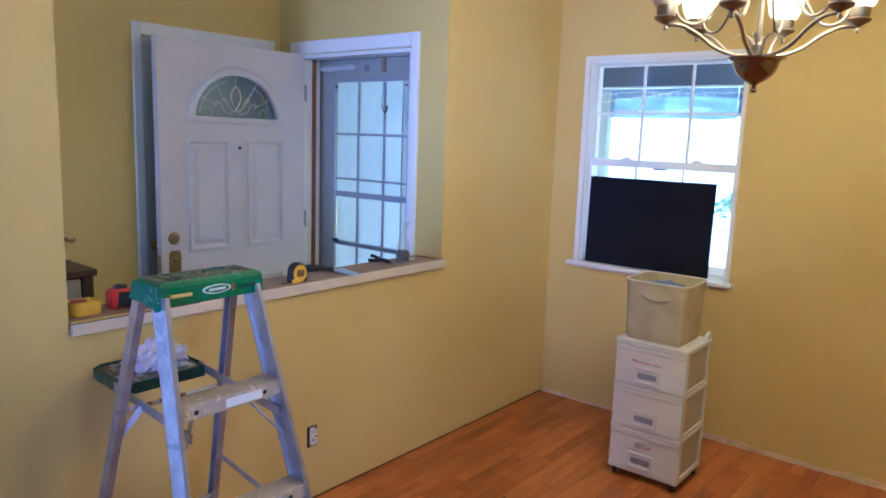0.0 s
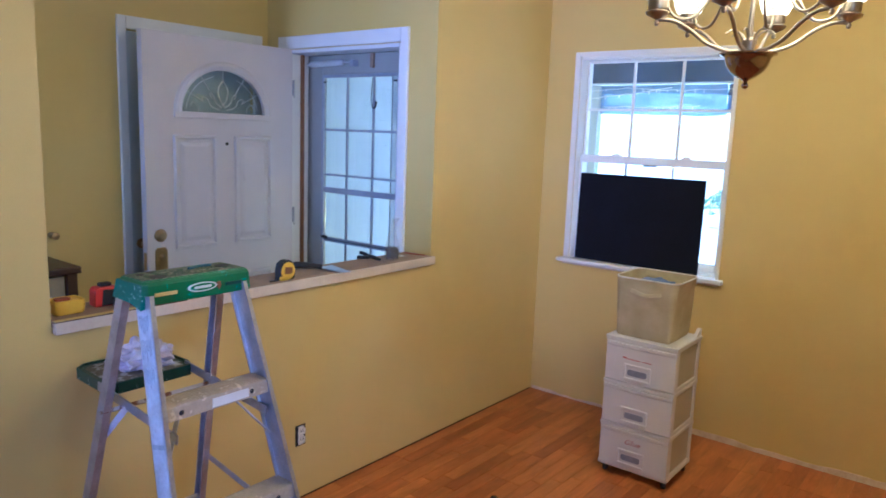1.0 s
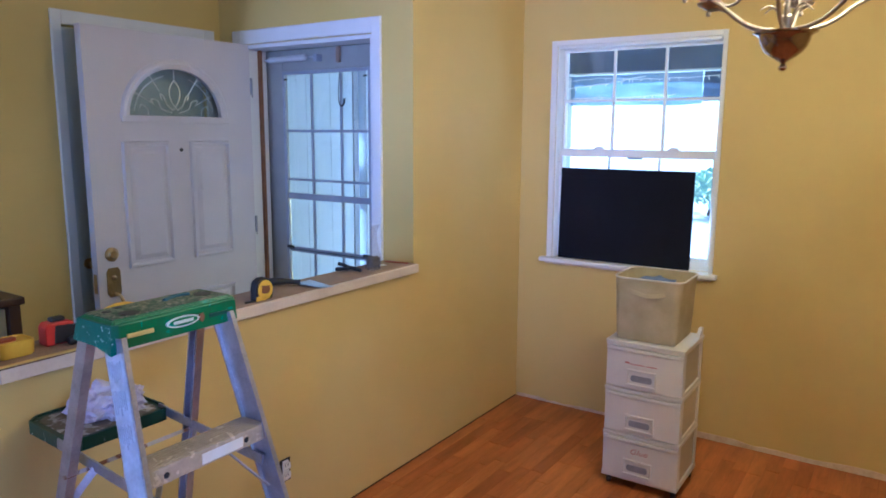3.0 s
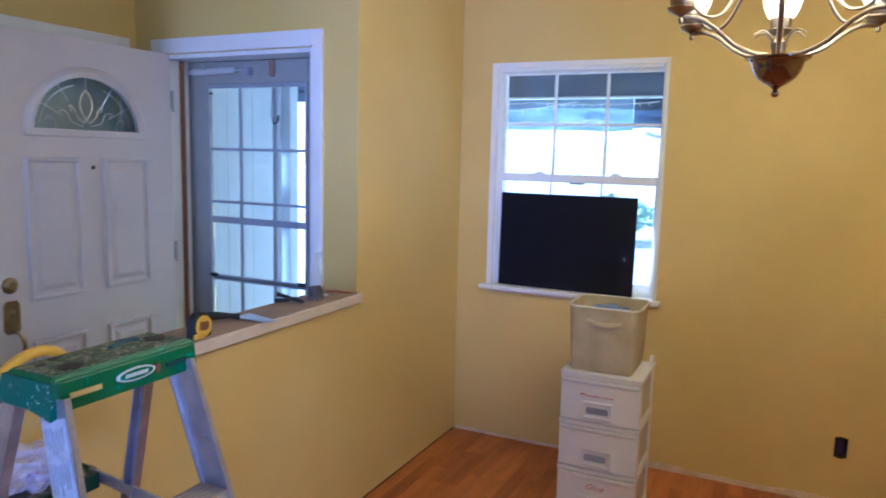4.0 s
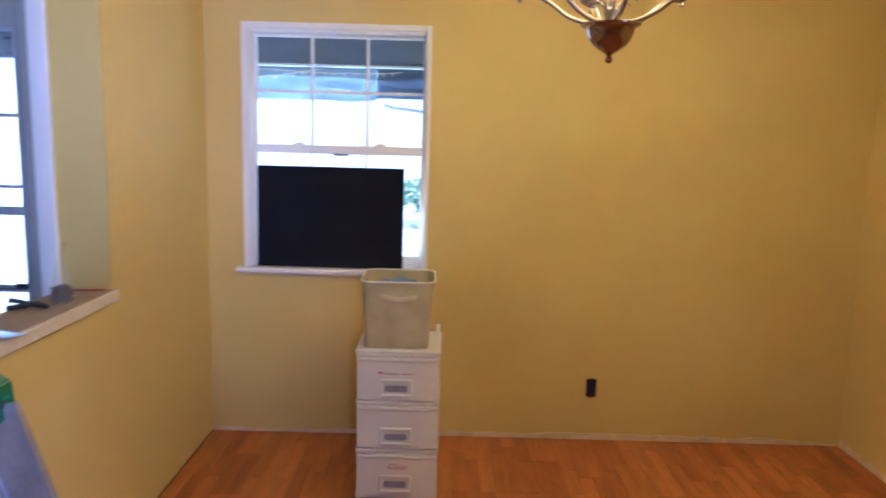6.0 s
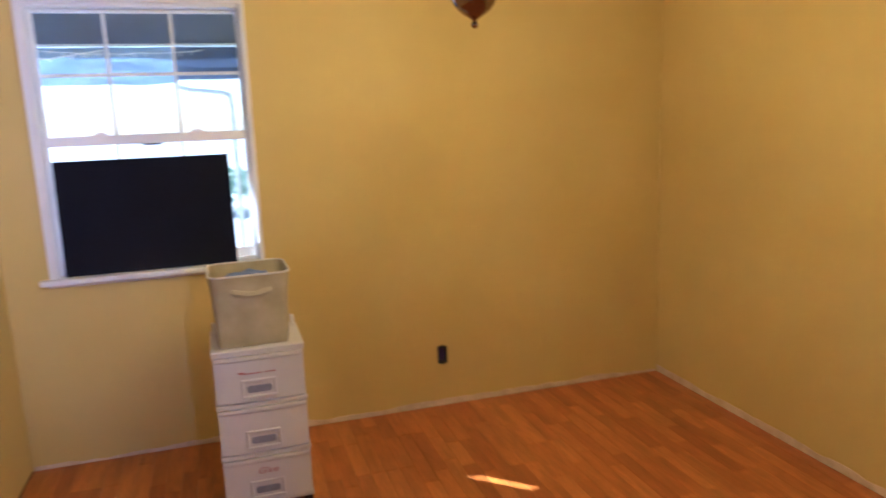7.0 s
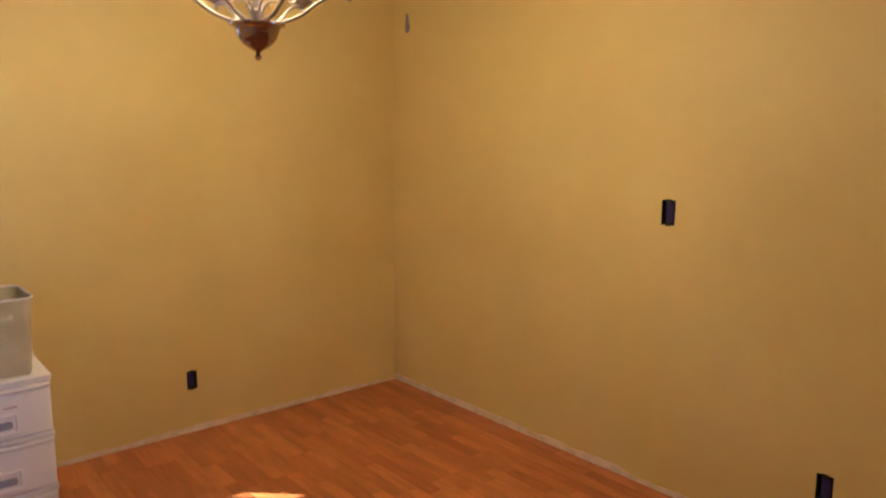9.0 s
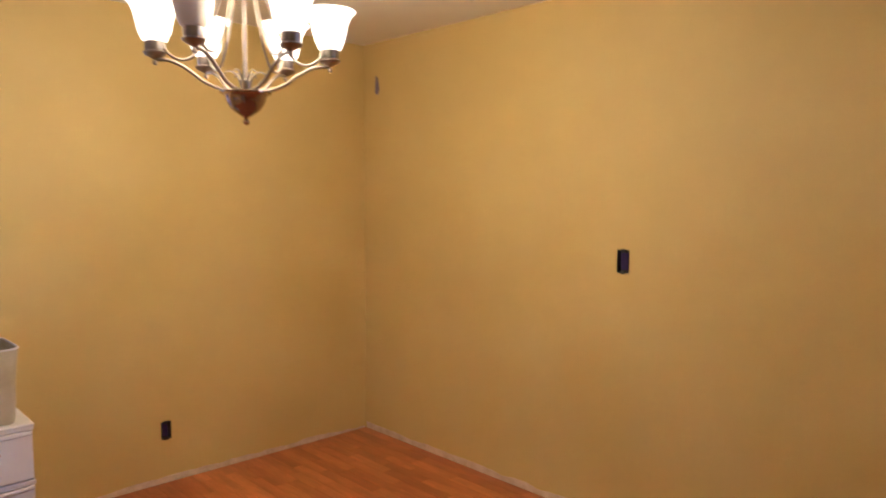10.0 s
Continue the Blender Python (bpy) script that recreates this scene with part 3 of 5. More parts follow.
def fan(bm, x, ro, ri):
    """The arched moulding round the glass: two half rings joined, with a foot along the base."""
    n = 28
    rings = []
    for k in range(n + 1):
        c, s = math.cos(math.pi * k / n), math.sin(math.pi * k / n)
        rings.append([(x, CY + (RY + ro) * c, CZ + (RZ + ro) * s), (x + 0.010, CY + (RY + ro - 0.010) * c, CZ + (RZ + ro - 0.010) * s),
                      (x + 0.014, CY + (RY + 0.5 * (ro + ri)) * c, CZ + (RZ + 0.5 * (ro + ri)) * s),
                      (x + 0.004, CY + (RY + ri) * c, CZ + (RZ + ri) * s), (x - 0.02, CY + (RY + ri) * c, CZ + (RZ + ri) * s)])
    loft(bm, rings)
    box(bm, x, x + 0.012, CY - RY - ro, CY + RY + ro, CZ - 0.026, CZ + 0.006, 0.004)
    return bm


light = part("fan_light", fan(bmesh.new(), DX, 0.037, -0.008), DOORPAINT, door, "arched white glazing frame")
bm = slab([(CY + (RY + 0.004) * math.cos(math.pi * k / 28), CZ + (RZ + 0.004) * math.sin(math.pi * k / 28)) for k in range(29)], "x", DX - 0.026, DX - 0.020)
pane = part("pane", bm, LEADED, light, "textured leaded glass")
pane.visible_shadow = False
bm = bmesh.new()
XC = DX - 0.017


def fan_point(a, f):
    return (XC, CY + RY * f * math.cos(a), CZ + RZ * f * math.sin(a))


tube(bm, [fan_point(math.pi * k / 24, 0.84) for k in range(1, 10)], 0.0022, 5)
tube(bm, [fan_point(math.pi * k / 24, 0.84) for k in range(14, 24)], 0.0026, 5)
for deg, f0, f1 in ((30, 0.50, 0.97), (58, 0.56, 0.97), (90, 0.78, 0.98), (122, 0.60, 0.96), (150, 0.56, 0.96)):
    tube(bm, [fan_point(radians(deg), f0), fan_point(radians(deg), f1)], 0.0026, 5)
for sgn in (-1, 1):
    # pointed bud, side leaves and low scrolls
    tube(bm, smooth_line([(XC, CY + sgn * p, CZ + q) for p, q in ((0.0, 0.178), (0.024, 0.145), (0.030, 0.110), (0.016, 0.070), (-0.010, 0.040))], 5), 0.0028, 5)
    tube(bm, smooth_line([(XC, CY + sgn * p, CZ + q) for p, q in ((0.012, 0.035), (0.045, 0.060), (0.062, 0.098), (0.080, 0.108), (0.072, 0.082))], 5), 0.0030, 5)
    tube(bm, smooth_line([(XC, CY + sgn * p, CZ + q) for p, q in ((0.020, 0.022), (0.075, 0.040), (0.095, 0.076), (0.128, 0.084), (0.120, 0.060))], 5), 0.0028, 5)
    tube(bm, smooth_line([(XC, CY + sgn * p, CZ + q) for p, q in ((0.150, 0.010), (0.152, 0.036), (0.180, 0.058), (0.196, 0.040))], 5), 0.0022, 5)
part("came", bm, CAME, light, "bright lead pattern", smooth=True)


def raised(y0, y1, z0, z1):
    """An embossed panel: a moulded rim, a sunk groove and a raised field."""
    bm = bmesh.new()
    steps = [(0.0, 0.0005), (0.005, 0.015), (0.015, 0.015), (0.023, 0.0012), (0.036, 0.0012), (0.058, 0.014)]
    loft(bm, [[(DX + h, y0 + d, z0 + d), (DX + h, y1 - d, z0 + d), (DX + h, y1 - d, z1 - d), (DX + h, y0 + d, z1 - d)] for d, h in steps])
    return bm


for y0, y1 in ((2.572, 2.824), (2.935, 3.186)):
    part("panel", raised(y0, y1, 0.955, 1.545), DOORPAINT, door)
    part("panel", raised(y0, y1, 0.240, 0.788), DOORPAINT, door)
part("peephole", turned(bmesh.new(), [(0.009, 0), (0.009, 0.004), (0.005, 0.005)], (DX, 2.890, 1.502), (1, 0, 0), 14), DARKMETAL, door, "dark peephole")
part("deadbolt", turned(bmesh.new(), [(0.033, 0), (0.033, 0.006), (0.026, 0.014), (0.020, 0.016), (0.018, 0.020), (0.006, 0.021)], (DX, 2.490, 1.035), (1, 0, 0)), BRASS, door, "worn brass deadbolt", smooth=True)
bm = slab([(2.492 + a, 0.905 + b) for a, b in ((-0.022, -0.068), (0.022, -0.068), (0.034, -0.05), (0.034, 0.05), (0.022, 0.068), (-0.022, 0.068), (-0.034, 0.05), (-0.034, -0.05))], "x", DX, DX + 0.005, 0.0015)
plate = part("lock_plate", bm, BRASS, door, "eight-sided worn brass plate")
part("thumb_turn", turned(bmesh.new(), [(0.012, 0), (0.012, 0.008), (0.006, 0.012), (0.006, 0.020)], (DX + 0.005, 2.492, 0.925), (1, 0, 0)), BRASS, plate, smooth=True)
part("knob", turned(bmesh.new(), [(0.013, 0), (0.012, 0.03), (0.026, 0.045), (0.028, 0.058), (0.020, 0.07), (0.004, 0.073)], (DX - 0.044, 2.492, 0.905), (-1, 0, 0)), BRASS, door, smooth=True)
part("pull", tube(bmesh.new(), smooth_line([(DX + 0.006, 2.492, 0.850), (DX + 0.040, 2.497, 0.842), (DX + 0.055, 2.505, 0.800), (DX + 0.045, 2.508, 0.760)], 5), 0.008, 8), BRASS, plate, smooth=True)
part("latch_plate", boxed(DX - 0.034, DX - 0.010, DY0 - 0.003, DY0 - 0.0005, 0.86, 0.95), BRASS, door)
for z in (0.25, 1.087, 1.83):
    part("hinge", turned(bmesh.new(), [(0.007, 0), (0.007, 0.09)], (DX + 0.004, DY1 + 0.006, z - 0.045), (0, 0, 1), 10), GREYTRIM, door, "grey hinge")

# storm door outside the leaf
SY = 3.492
storm = thing("storm_door", (-2.29, SY, 0.03), "closed grey aluminium storm door glazed in small panes", "door")
bm = bmesh.new()
box(bm, -2.735, -2.607, SY, SY + 0.032, 0.03, 2.026, 0.004)
box(bm, -1.986, -1.850, SY, SY + 0.032, 0.03, 2.026, 0.004)
box(bm, -2.6065, -1.9865, SY, SY + 0.032, 1.915, 2.026, 0.004)
box(bm, -2.6065, -1.9865, SY, SY + 0.032, 0.03, 0.30, 0.004)
part("frame", bm, STORM, storm)
bm = bmesh.new()
box(bm, -2.6065, -2.592, SY - 0.006, SY + 0.01, 0.301, 1.914, 0.002)
box(bm, -2.001, -1.9865, SY - 0.006, SY + 0.01, 0.301, 1.914, 0.002)
box(bm, -2.5915, -2.0015, SY - 0.006, SY + 0.01, 1.897, 1.914, 0.002)
part("inner_bead", bm, GREYTRIM, storm, "grey glazing bead")
for z, w in ((1.597, 0.014), (1.332, 0.012), (1.240, 0.032), (0.940, 0.026), (0.62, 0.014)):
    part("rail", boxed(-2.5915, -2.0015, SY + 0.001, SY + 0.021, z - w / 2, z + w / 2, bevel=0.002), GREYTRIM, storm)
part("rail_gap", boxed(-2.5915, -2.0015, SY - 0.001, SY + 0.0008, 0.9385, 0.9425), DARKMETAL, storm, "dark line along the lower rail")
for x in (-2.402, -2.193):
    part("muntin", boxed(x - 0.006, x + 0.006, SY + 0.004, SY + 0.018, 0.301, 1.896, bevel=0.002), GREYTRIM, storm)
p = part("pane", boxed(-2.6, -1.993, SY + 0.022, SY + 0.026, 0.302, 1.912), PANE, storm, "clear glass")
p.visible_shadow = False
for x in (-2.575, -2.015):
    part("clip", boxed(x - 0.012, x + 0.012, SY - 0.010, SY - 0.0065, 1.868, 1.876), BLACK, storm)
    part("clip", boxed(x - 0.030, x + 0.022, SY - 0.006, SY + 0.0005, 0.945, 0.962), BLACK, storm)
closer = part("closer", turned(bmesh.new(), [(0.008, 0), (0.008, 0.03), (0.017, 0.034), (0.017, 0.30), (0.013, 0.31), (0.005, 0.312), (0.005, 0.39)], (-2.70, SY - 0.035, 1.972), (1, 0.0, 0.02)), TUBEWHITE, storm, "white pneumatic closer tube", smooth=True)
part("closer_bracket", boxed(-2.335, -2.31, SY - 0.045, SY - 0.001, 1.955, 1.99, bevel=0.003), GREYTRIM, closer)
part("top_catch", boxed(-2.20, -2.178, SY - 0.02, SY - 0.001, 1.945, 2.025, bevel=0.004), MDF, storm, "worn brown catch")

part("hanger", tube(bmesh.new(), smooth_line([(-2.186, SY - 0.010, 1.890), (-2.191, SY - 0.010, 1.83), (-2.193, SY - 0.011, 1.78), (-2.186, SY - 0.014, 1.745), (-2.165, SY - 0.022, 1.724), (-2.140, SY - 0.030, 1.735), (-2.132, SY - 0.034, 1.760)], 5), lambda f: 0.0016 + 0.0045 * f * f, 7), BLACK, storm, "black iron hook", smooth=True)

# closet doorway behind the open leaf
closet = thing("closet_door", (FW, 2.86, 0.01), "closed grey-blue closet door with a dark knob", "door")
part("slab", boxed(FW - 0.045, FW - 0.010, 2.460, 3.215, 0.01, 2.055, bevel=0.003), GREYDOOR, closet)
part("knob", turned(bmesh.new(), [(0.026, 0), (0.026, 0.005), (0.011, 0.010), (0.011, 0.034), (0.024, 0.045), (0.026, 0.056), (0.016, 0.066), (0.003, 0.068)], (FW - 0.010, 2.512, 0.965), (1, 0, 0)), BRASS, closet, "worn brass knob", smooth=True)
bm = bmesh.new()
box(bm, FW, FW + 0.018, 2.408, 2.453, 0, 2.125, 0.004)
box(bm, FW, FW + 0.018, 3.222, 3.285, 0, 2.125, 0.004)
box(bm, FW, FW + 0.018, 2.4535, 3.2215, 2.062, 2.125, 0.004)
structure("trim_closet", bm, WHITE, "white casing of the closet doorway", "trim")


# ---- electrical boxes ----
def wall_box(name, axis, wall, u0, u1, z0, z1, label, device):
    b = thing(name, (wall, (u0 + u1) / 2, z0) if axis == "x" else ((u0 + u1) / 2, wall, z0), label, "electrical box")
    bm = bmesh.new()
    d, t = 0.05, 0.003

    def cell(p0, p1, q0, q1, w0, w1):
        if axis == "x":
            box(bm, wall + w0, wall + w1, p0, p1, q0, q1)
        else:
            box(bm, p0, p1, wall + w0, wall + w1, q0, q1)

    cell(u0, u0 + t, z0, z1, 0.001, d)
    cell(u1 - t, u1, z0, z1, 0.001, d)
    cell(u0 + t, u1 - t, z0, z0 + t, 0.001, d)
    cell(u0 + t, u1 - t, z1 - t, z1, 0.001, d)
    cell(u0 + t, u1 - t, z0 + t, z1 - t, d - t, d)
    part("box", bm, BLACK, b, "black open wall box")
    bm = bmesh.new()
    cell(u0 + 0.010, u1 - 0.016, z0 + 0.014, z1 - 0.014, 0.006, 0.03)
    bmesh.ops.bevel(bm, geom=list(bm.edges), offset=0.003, segments=2, affect="EDGES")
    part("device", bm, device, b)
    bm = bmesh.new()
    um = (u0 + u1) / 2
    cell(um - 0.012, um + 0.012, z1 - 0.013, z1 + 0.004, -0.001, 0.005)
    part("strap", bm, DARKMETAL, b)
    bm = bmesh.new()
    cell(um - 0.012, um + 0.012, z0 - 0.004, z0 + 0.013, -0.001, 0.005)
    part("strap", bm, DARKMETAL, b)


wall_box("switch_box", "x", C, 2.440, 2.505, 1.185, 1.292, "uncovered switch with purple rocker in a yellow wall", DEVICE)
wall_box("outlet_box", "x", C, 1.742, 1.802, 0.230, 0.332, "uncovered black outlet box low in a yellow wall", DEVICE)
wall_box("outlet_box", "y", B, 0.353, 0.407, 0.236, 0.333, "uncovered black outlet box low in the window wall", DEVICE)
out = thing("wall_outlet", (A, 2.488, 0.235), "ivory double outlet with no cover plate", "outlet")
part("gap", boxed(A + 0.0005, A + 0.002, 2.461, 2.515, 0.246, 0.340, bevel=0.0), BLACK, out, "dark cut-out edge")
part("body", boxed(A + 0.001, A + 0.009, 2.474, 2.502, 0.252, 0.334, bevel=0.003), IVORY, out)
for z in (0.274, 0.312):
    socket = part("socket", boxed(A + 0.009, A + 0.012, 2.470, 2.506, z - 0.0145, z + 0.0145, bevel=0.006), IVORY, out)
    for y in (2.482, 2.494):
        part("slot", boxed(A + 0.0115, A + 0.0125, y - 0.0015, y + 0.0015, z - 0.003, z + 0.009), BLACK, socket)

# small pointed hanger high on the east wall
bm = loft(bmesh.new(), [[(C - d, 4.262 + dy * w, 2.215 + dz) for d, dy in ((0.0, -1), (0.010, -0.4), (0.010, 0.4), (0.0, 1))] for dz, w in ((-0.056, 0.010), (-0.030, 0.024), (0.012, 0.016), (0.056, 0.004))])
solo("wall_hanger", bm, HANGER, "small grey pointed metal hanger on the wall", "hanger")
bm = turned(bmesh.new(), [(0.016, 0), (0.016, 0.006), (0.008, 0.01), (0.008, 0.04), (0.018, 0.05), (0.004, 0.056)], (FW, 2.055, 1.05), (1, 0, 0))
solo("coat_peg", bm, BRASS, "small brass peg on the foyer wall", "peg", smooth=True)


# ---- step ladder ----
ladder = thing("step_ladder", (-1.10, 1.65, 0), "open aluminium step ladder with a paint-splashed green plastic top", "ladder")
KF, KR = 0.265, 0.300                         # how far front and rear rails lean for each metre down


def front(y_top, y_foot, z):
    f = (1.15 - z) / 1.15
    return Vector((-1.035 + KF * (1.15 - z), y_top + (y_foot - y_top) * f, z))


def rearward(y_top, y_foot, z):
    f = (1.15 - z) / 1.15
    return Vector((-1.135 - KR * (1.15 - z), y_top + (y_foot - y_top) * f, z))


FL, FR, RL, RR = (1.488, 1.423), (1.780, 1.888), (1.480, 1.430), (1.788, 1.896)
for ends, side in ((FL, 1), (FR, -1)):
    bm = bmesh.new()
    a, b = front(*ends, 0.02), front(*ends, 1.16)
    way = (b - a).normalized()
    u = Vector((1, 0, KF)).normalized()
    v = Vector((0, side, 0))
    shape = [(-0.036, 0), (0.037, 0), (0.037, 0.012), (0.033, 0.012), (0.033, 0.003), (-0.033, 0.003), (-0.033, 0.012), (-0.037, 0.012)]
    loft(bm, [[p + u * x + v * y for x, y in shape] for p in (a, b)])
    rail = part("front_rail", bm, ALU, ladder, "scuffed aluminium channel rail")
    part("foot", boxed(b.x * 0 + a.x - 0.042, a.x + 0.042, a.y - 0.02, a.y + 0.02, 0.0, 0.035, bevel=0.006), BLACK, rail, "black rubber foot")
    if side == 1:
        for z0, z1, m, tag in ((0.62, 1.13, LABEL, "crumpled pale grey warning sticker"),):
            bm = bmesh.new()
            p0, p1 = front(*ends, z0), front(*ends, z1)
            loft(bm, [[p + u * x + v * y for x, y in ((-0.031, -0.0012), (0.031, -0.0012), (0.031, 0.0), (-0.031, 0.0))] for p in (p0, p1)])
            sticker = part("sticker", bm, m, rail, tag)
            rng = random.Random(8)
            for z0, z1 in ((1.118, 1.068), (1.058, 1.002), (0.990, 0.935)):
                for k in range(7):
                    x = -0.026 + 0.0072 * k
                    p0, p1 = front(*ends, z0 - rng.uniform(0, 0.008)), front(*ends, z1 + rng.uniform(0, 0.022))
                    bm = bmesh.new()
                    loft(bm, [[p + u * xx + v * y for xx, y in ((x, -0.0018), (x + 0.0035, -0.0018), (x + 0.0035, -0.001), (x, -0.001))] for p in (p0, p1)])
                    part("print_line", bm, LABELINK, sticker)
            for z in (0.80, 0.622):
                p0, p1 = front(*ends, z), front(*ends, z - 0.012)
                bm = bmesh.new()
                loft(bm, [[p + u * x + v * y for x, y in ((-0.03, -0.0018), (0.03, -0.0018), (0.03, -0.001), (-0.03, -0.001))] for p in (p0, p1)])
                part("print_line", bm, LABELINK, sticker)
for ends, side in ((RL, 1), (RR, -1)):
    bm = bmesh.new()
    a, b = rearward(*ends, 0.02), rearward(*ends, 1.15)
    u, v = Vector((1, 0, -KR)).normalized(), Vector((0, side, 0))
    shape = [(-0.017, 0), (0.017, 0), (0.017, 0.022), (0.013, 0.022), (0.013, 0.004), (-0.013, 0.004), (-0.013, 0.022), (-0.017, 0.022)]
    loft(bm, [[p + u * x + v * y for x, y in shape] for p in (a, b)])
    rail = part("rear_rail", bm, ALU, ladder, "narrow aluminium rear rail")
    part("foot", boxed(a.x - 0.022, a.x + 0.022, a.y - 0.016, a.y + 0.016, 0.0, 0.035, bevel=0.005), BLACK, rail, "black rubber foot")
for z in (0.892, 0.590, 0.288):
    p, q = front(*FL, z), front(*FR, z)
    bm = bmesh.new()
    x0, x1 = p.x - 0.045, p.x + 0.032
    box(bm, x0, x1, p.y + 0.004, q.y - 0.004, z - 0.005, z, 0.0015)
    box(bm, x1 - 0.004, x1 + 0.0005, p.y + 0.004, q.y - 0.004, z - 0.040, z - 0.0045, 0.001)
    box(bm, x0, x0 + 0.004, p.y + 0.004, q.y - 0.004, z - 0.035, z - 0.0045, 0.001)
    tread = part("step", bm, ALUPAINT, ladder, "ribbed aluminium step with dried paint")
    for k in range(7):
        x = x0 + 0.010 + k * 0.0098
        part("rib", boxed(x, x + 0.004, p.y + 0.006, q.y - 0.006, z - 0.001, z + 0.0022), ALUPAINT, tread)
    part("step_label", boxed(x1 + 0.0005, x1 + 0.0015, (p.y + q.y) / 2 - 0.02, (p.y + q.y) / 2 + 0.095, z - 0.035, z - 0.010), PAPER, tread, "white step sticker")
    for y in (p.y + 0.055, q.y - 0.06):
        part("rivet", turned(bmesh.new(), [(0.007, 0), (0.007, 0.002), (0.003, 0.004)], (x1, y, z - 0.022), (1, 0, 0), 10), DARKMETAL, tread)
    for y, s in ((p.y, 1), (q.y, -1)):
        bm = bmesh.new()
        bar(bm, (p.x - 0.040, y + s * 0.095, z - 0.032), (p.x + KF * 0.155, y + s * 0.004, z - 0.160), 0.016, 0.003, (1, 0, 0))
        part("brace", bm, ALU, tread)
for z, wide, mat, tag in ((0.800, 0.040, RUSTY, "rear bar stained with brown paint"), (0.36, 0.026, ALU, "")):
    p, q = rearward(*RL, z), rearward(*RR, z)
    part("rear_bar", bar(bmesh.new(), p, q, wide, 0.010, (0.9, 0, 0.45)), mat, ladder, tag)
part("cross_brace", bar(bmesh.new(), rearward(*RR, 0.52), front(*FR, 0.44), 0.018, 0.004, (0, 0, 1)), ALU, ladder, "thin folding brace")
part("cross_brace", bar(bmesh.new(), rearward(*RL, 0.52), front(*FL, 0.44), 0.018, 0.004, (0, 0, 1)), ALU, ladder, "thin folding brace")

# the green top: a hollow cap with skirts, flared ends, tool holes and a front slot
bm = bmesh.new()
outer = [(-1.022, 1.476, 1.138), (-1.022, 1.808, 1.138), (-1.160, 1.802, 1.142), (-1.160, 1.480, 1.142)]
mid = [(-1.026, 1.484, 1.192), (-1.026, 1.806, 1.192), (-1.156, 1.800, 1.192), (-1.156, 1.487, 1.192)]
top = [(-1.033, 1.493, 1.201), (-1.033, 1.799, 1.201), (-1.149, 1.793, 1.201), (-1.149, 1.496, 1.201)]
loft(bm, [outer, mid, top])
bmesh.ops.bevel(bm, geom=list(bm.edges), offset=0.003, segments=2, affect="EDGES")
cap = part("top_cap", bm, GREEN, ladder, "green plastic top with dried paint")
part("cap_crust", slab([(-1.039, 1.494), (-1.039, 1.793), (-1.143, 1.788), (-1.143, 1.495)], "z", 1.2008, 1.2024), GREENTOP, cap, "crust of cream and brown paint")
bm = bmesh.new()
loft(bm, [[(-1.020, 1.474, 1.130), (-1.020, 1.494, 1.134), (-1.074, 1.494, 1.143), (-1.074, 1.474, 1.143)],
          [(-1.020, 1.474, 1.145), (-1.020, 1.496, 1.145), (-1.162, 1.496, 1.145), (-1.162, 1.474, 1.145)],
          [(-1.025, 1.482, 1.193), (-1.025, 1.498, 1.193), (-1.157, 1.498, 1.193), (-1.157, 1.483, 1.193)]])
part("cap_end", bm, GREENEND, cap, "flared end splashed teal and white")
# tool holes are not cut: flat black discs carry their shade
for y, x, r in ((1.548, -1.064, 0.022), (1.758, -1.090, 0.021), (1.524, -1.112, 0.010), (1.562, -1.130, 0.010), (1.715, -1.132, 0.008)):
    part("tool_hole", lathe(bmesh.new(), [(r, 1.2022), (r, 1.2032)], (x, y, 0), 18), BLACK, cap, "black disc for the shade inside a tool hole")
for y, w in ((1.546, 0.031), (1.752, 0.026)):
    part("slot", boxed(-1.0245, -1.0205, y - w, y + w, 1.160, 1.169, bevel=0.0), PAINT if y < 1.6 else TRAY, cap, "long slot in the front skirt")
part("badge", slab([(1.652 + 0.044 * math.cos(k * math.pi / 14), 1.168 + 0.0125 * math.sin(k * math.pi / 14)) for k in range(28)], "x", -1.0235, -1.0195), OVAL, cap, "pale oval badge")
part("badge_field", slab([(1.652 + 0.038 * math.cos(k * math.pi / 14), 1.168 + 0.0095 * math.sin(k * math.pi / 14)) for k in range(28)], "x", -1.0205, -1.0190), GREEN, cap, "green badge field")
part("badge_bar", boxed(-1.0195, -1.0186, 1.626, 1.678, 1.1645, 1.1715), OVAL, cap, "pale bar of lettering")
part("paint_smear", slab([(1.700 + a, 1.166 + b) for a, b in ((-0.004, 0.008), (0.006, 0.010), (0.010, 0.0), (0.004, -0.012), (-0.004, -0.004))], "x", -1.0235, -1.0198), RAWWOOD, cap, "brown paint smear")
part("paint_smear", tube(bmesh.new(), smooth_line([(-1.10, 1.66, 1.2025), (-1.115, 1.70, 1.2025), (-1.11, 1.735, 1.2025)], 5), 0.006, 6), SMEAR, cap, "dark blue paint smear")

# pail shelf at the back, on two arms
shelf_z = 0.838
bm = slab([(-1.345, 1.532), (-1.325, 1.560), (-1.325, 1.795), (-1.360, 1.812), (-1.525, 1.812), (-1.560, 1.780), (-1.560, 1.570), (-1.535, 1.540)], "z", shelf_z - 0.012, shelf_z, 0.003)
shelf = part("pail_shelf", bm, TRAY, ladder, "dark green plastic shelf")
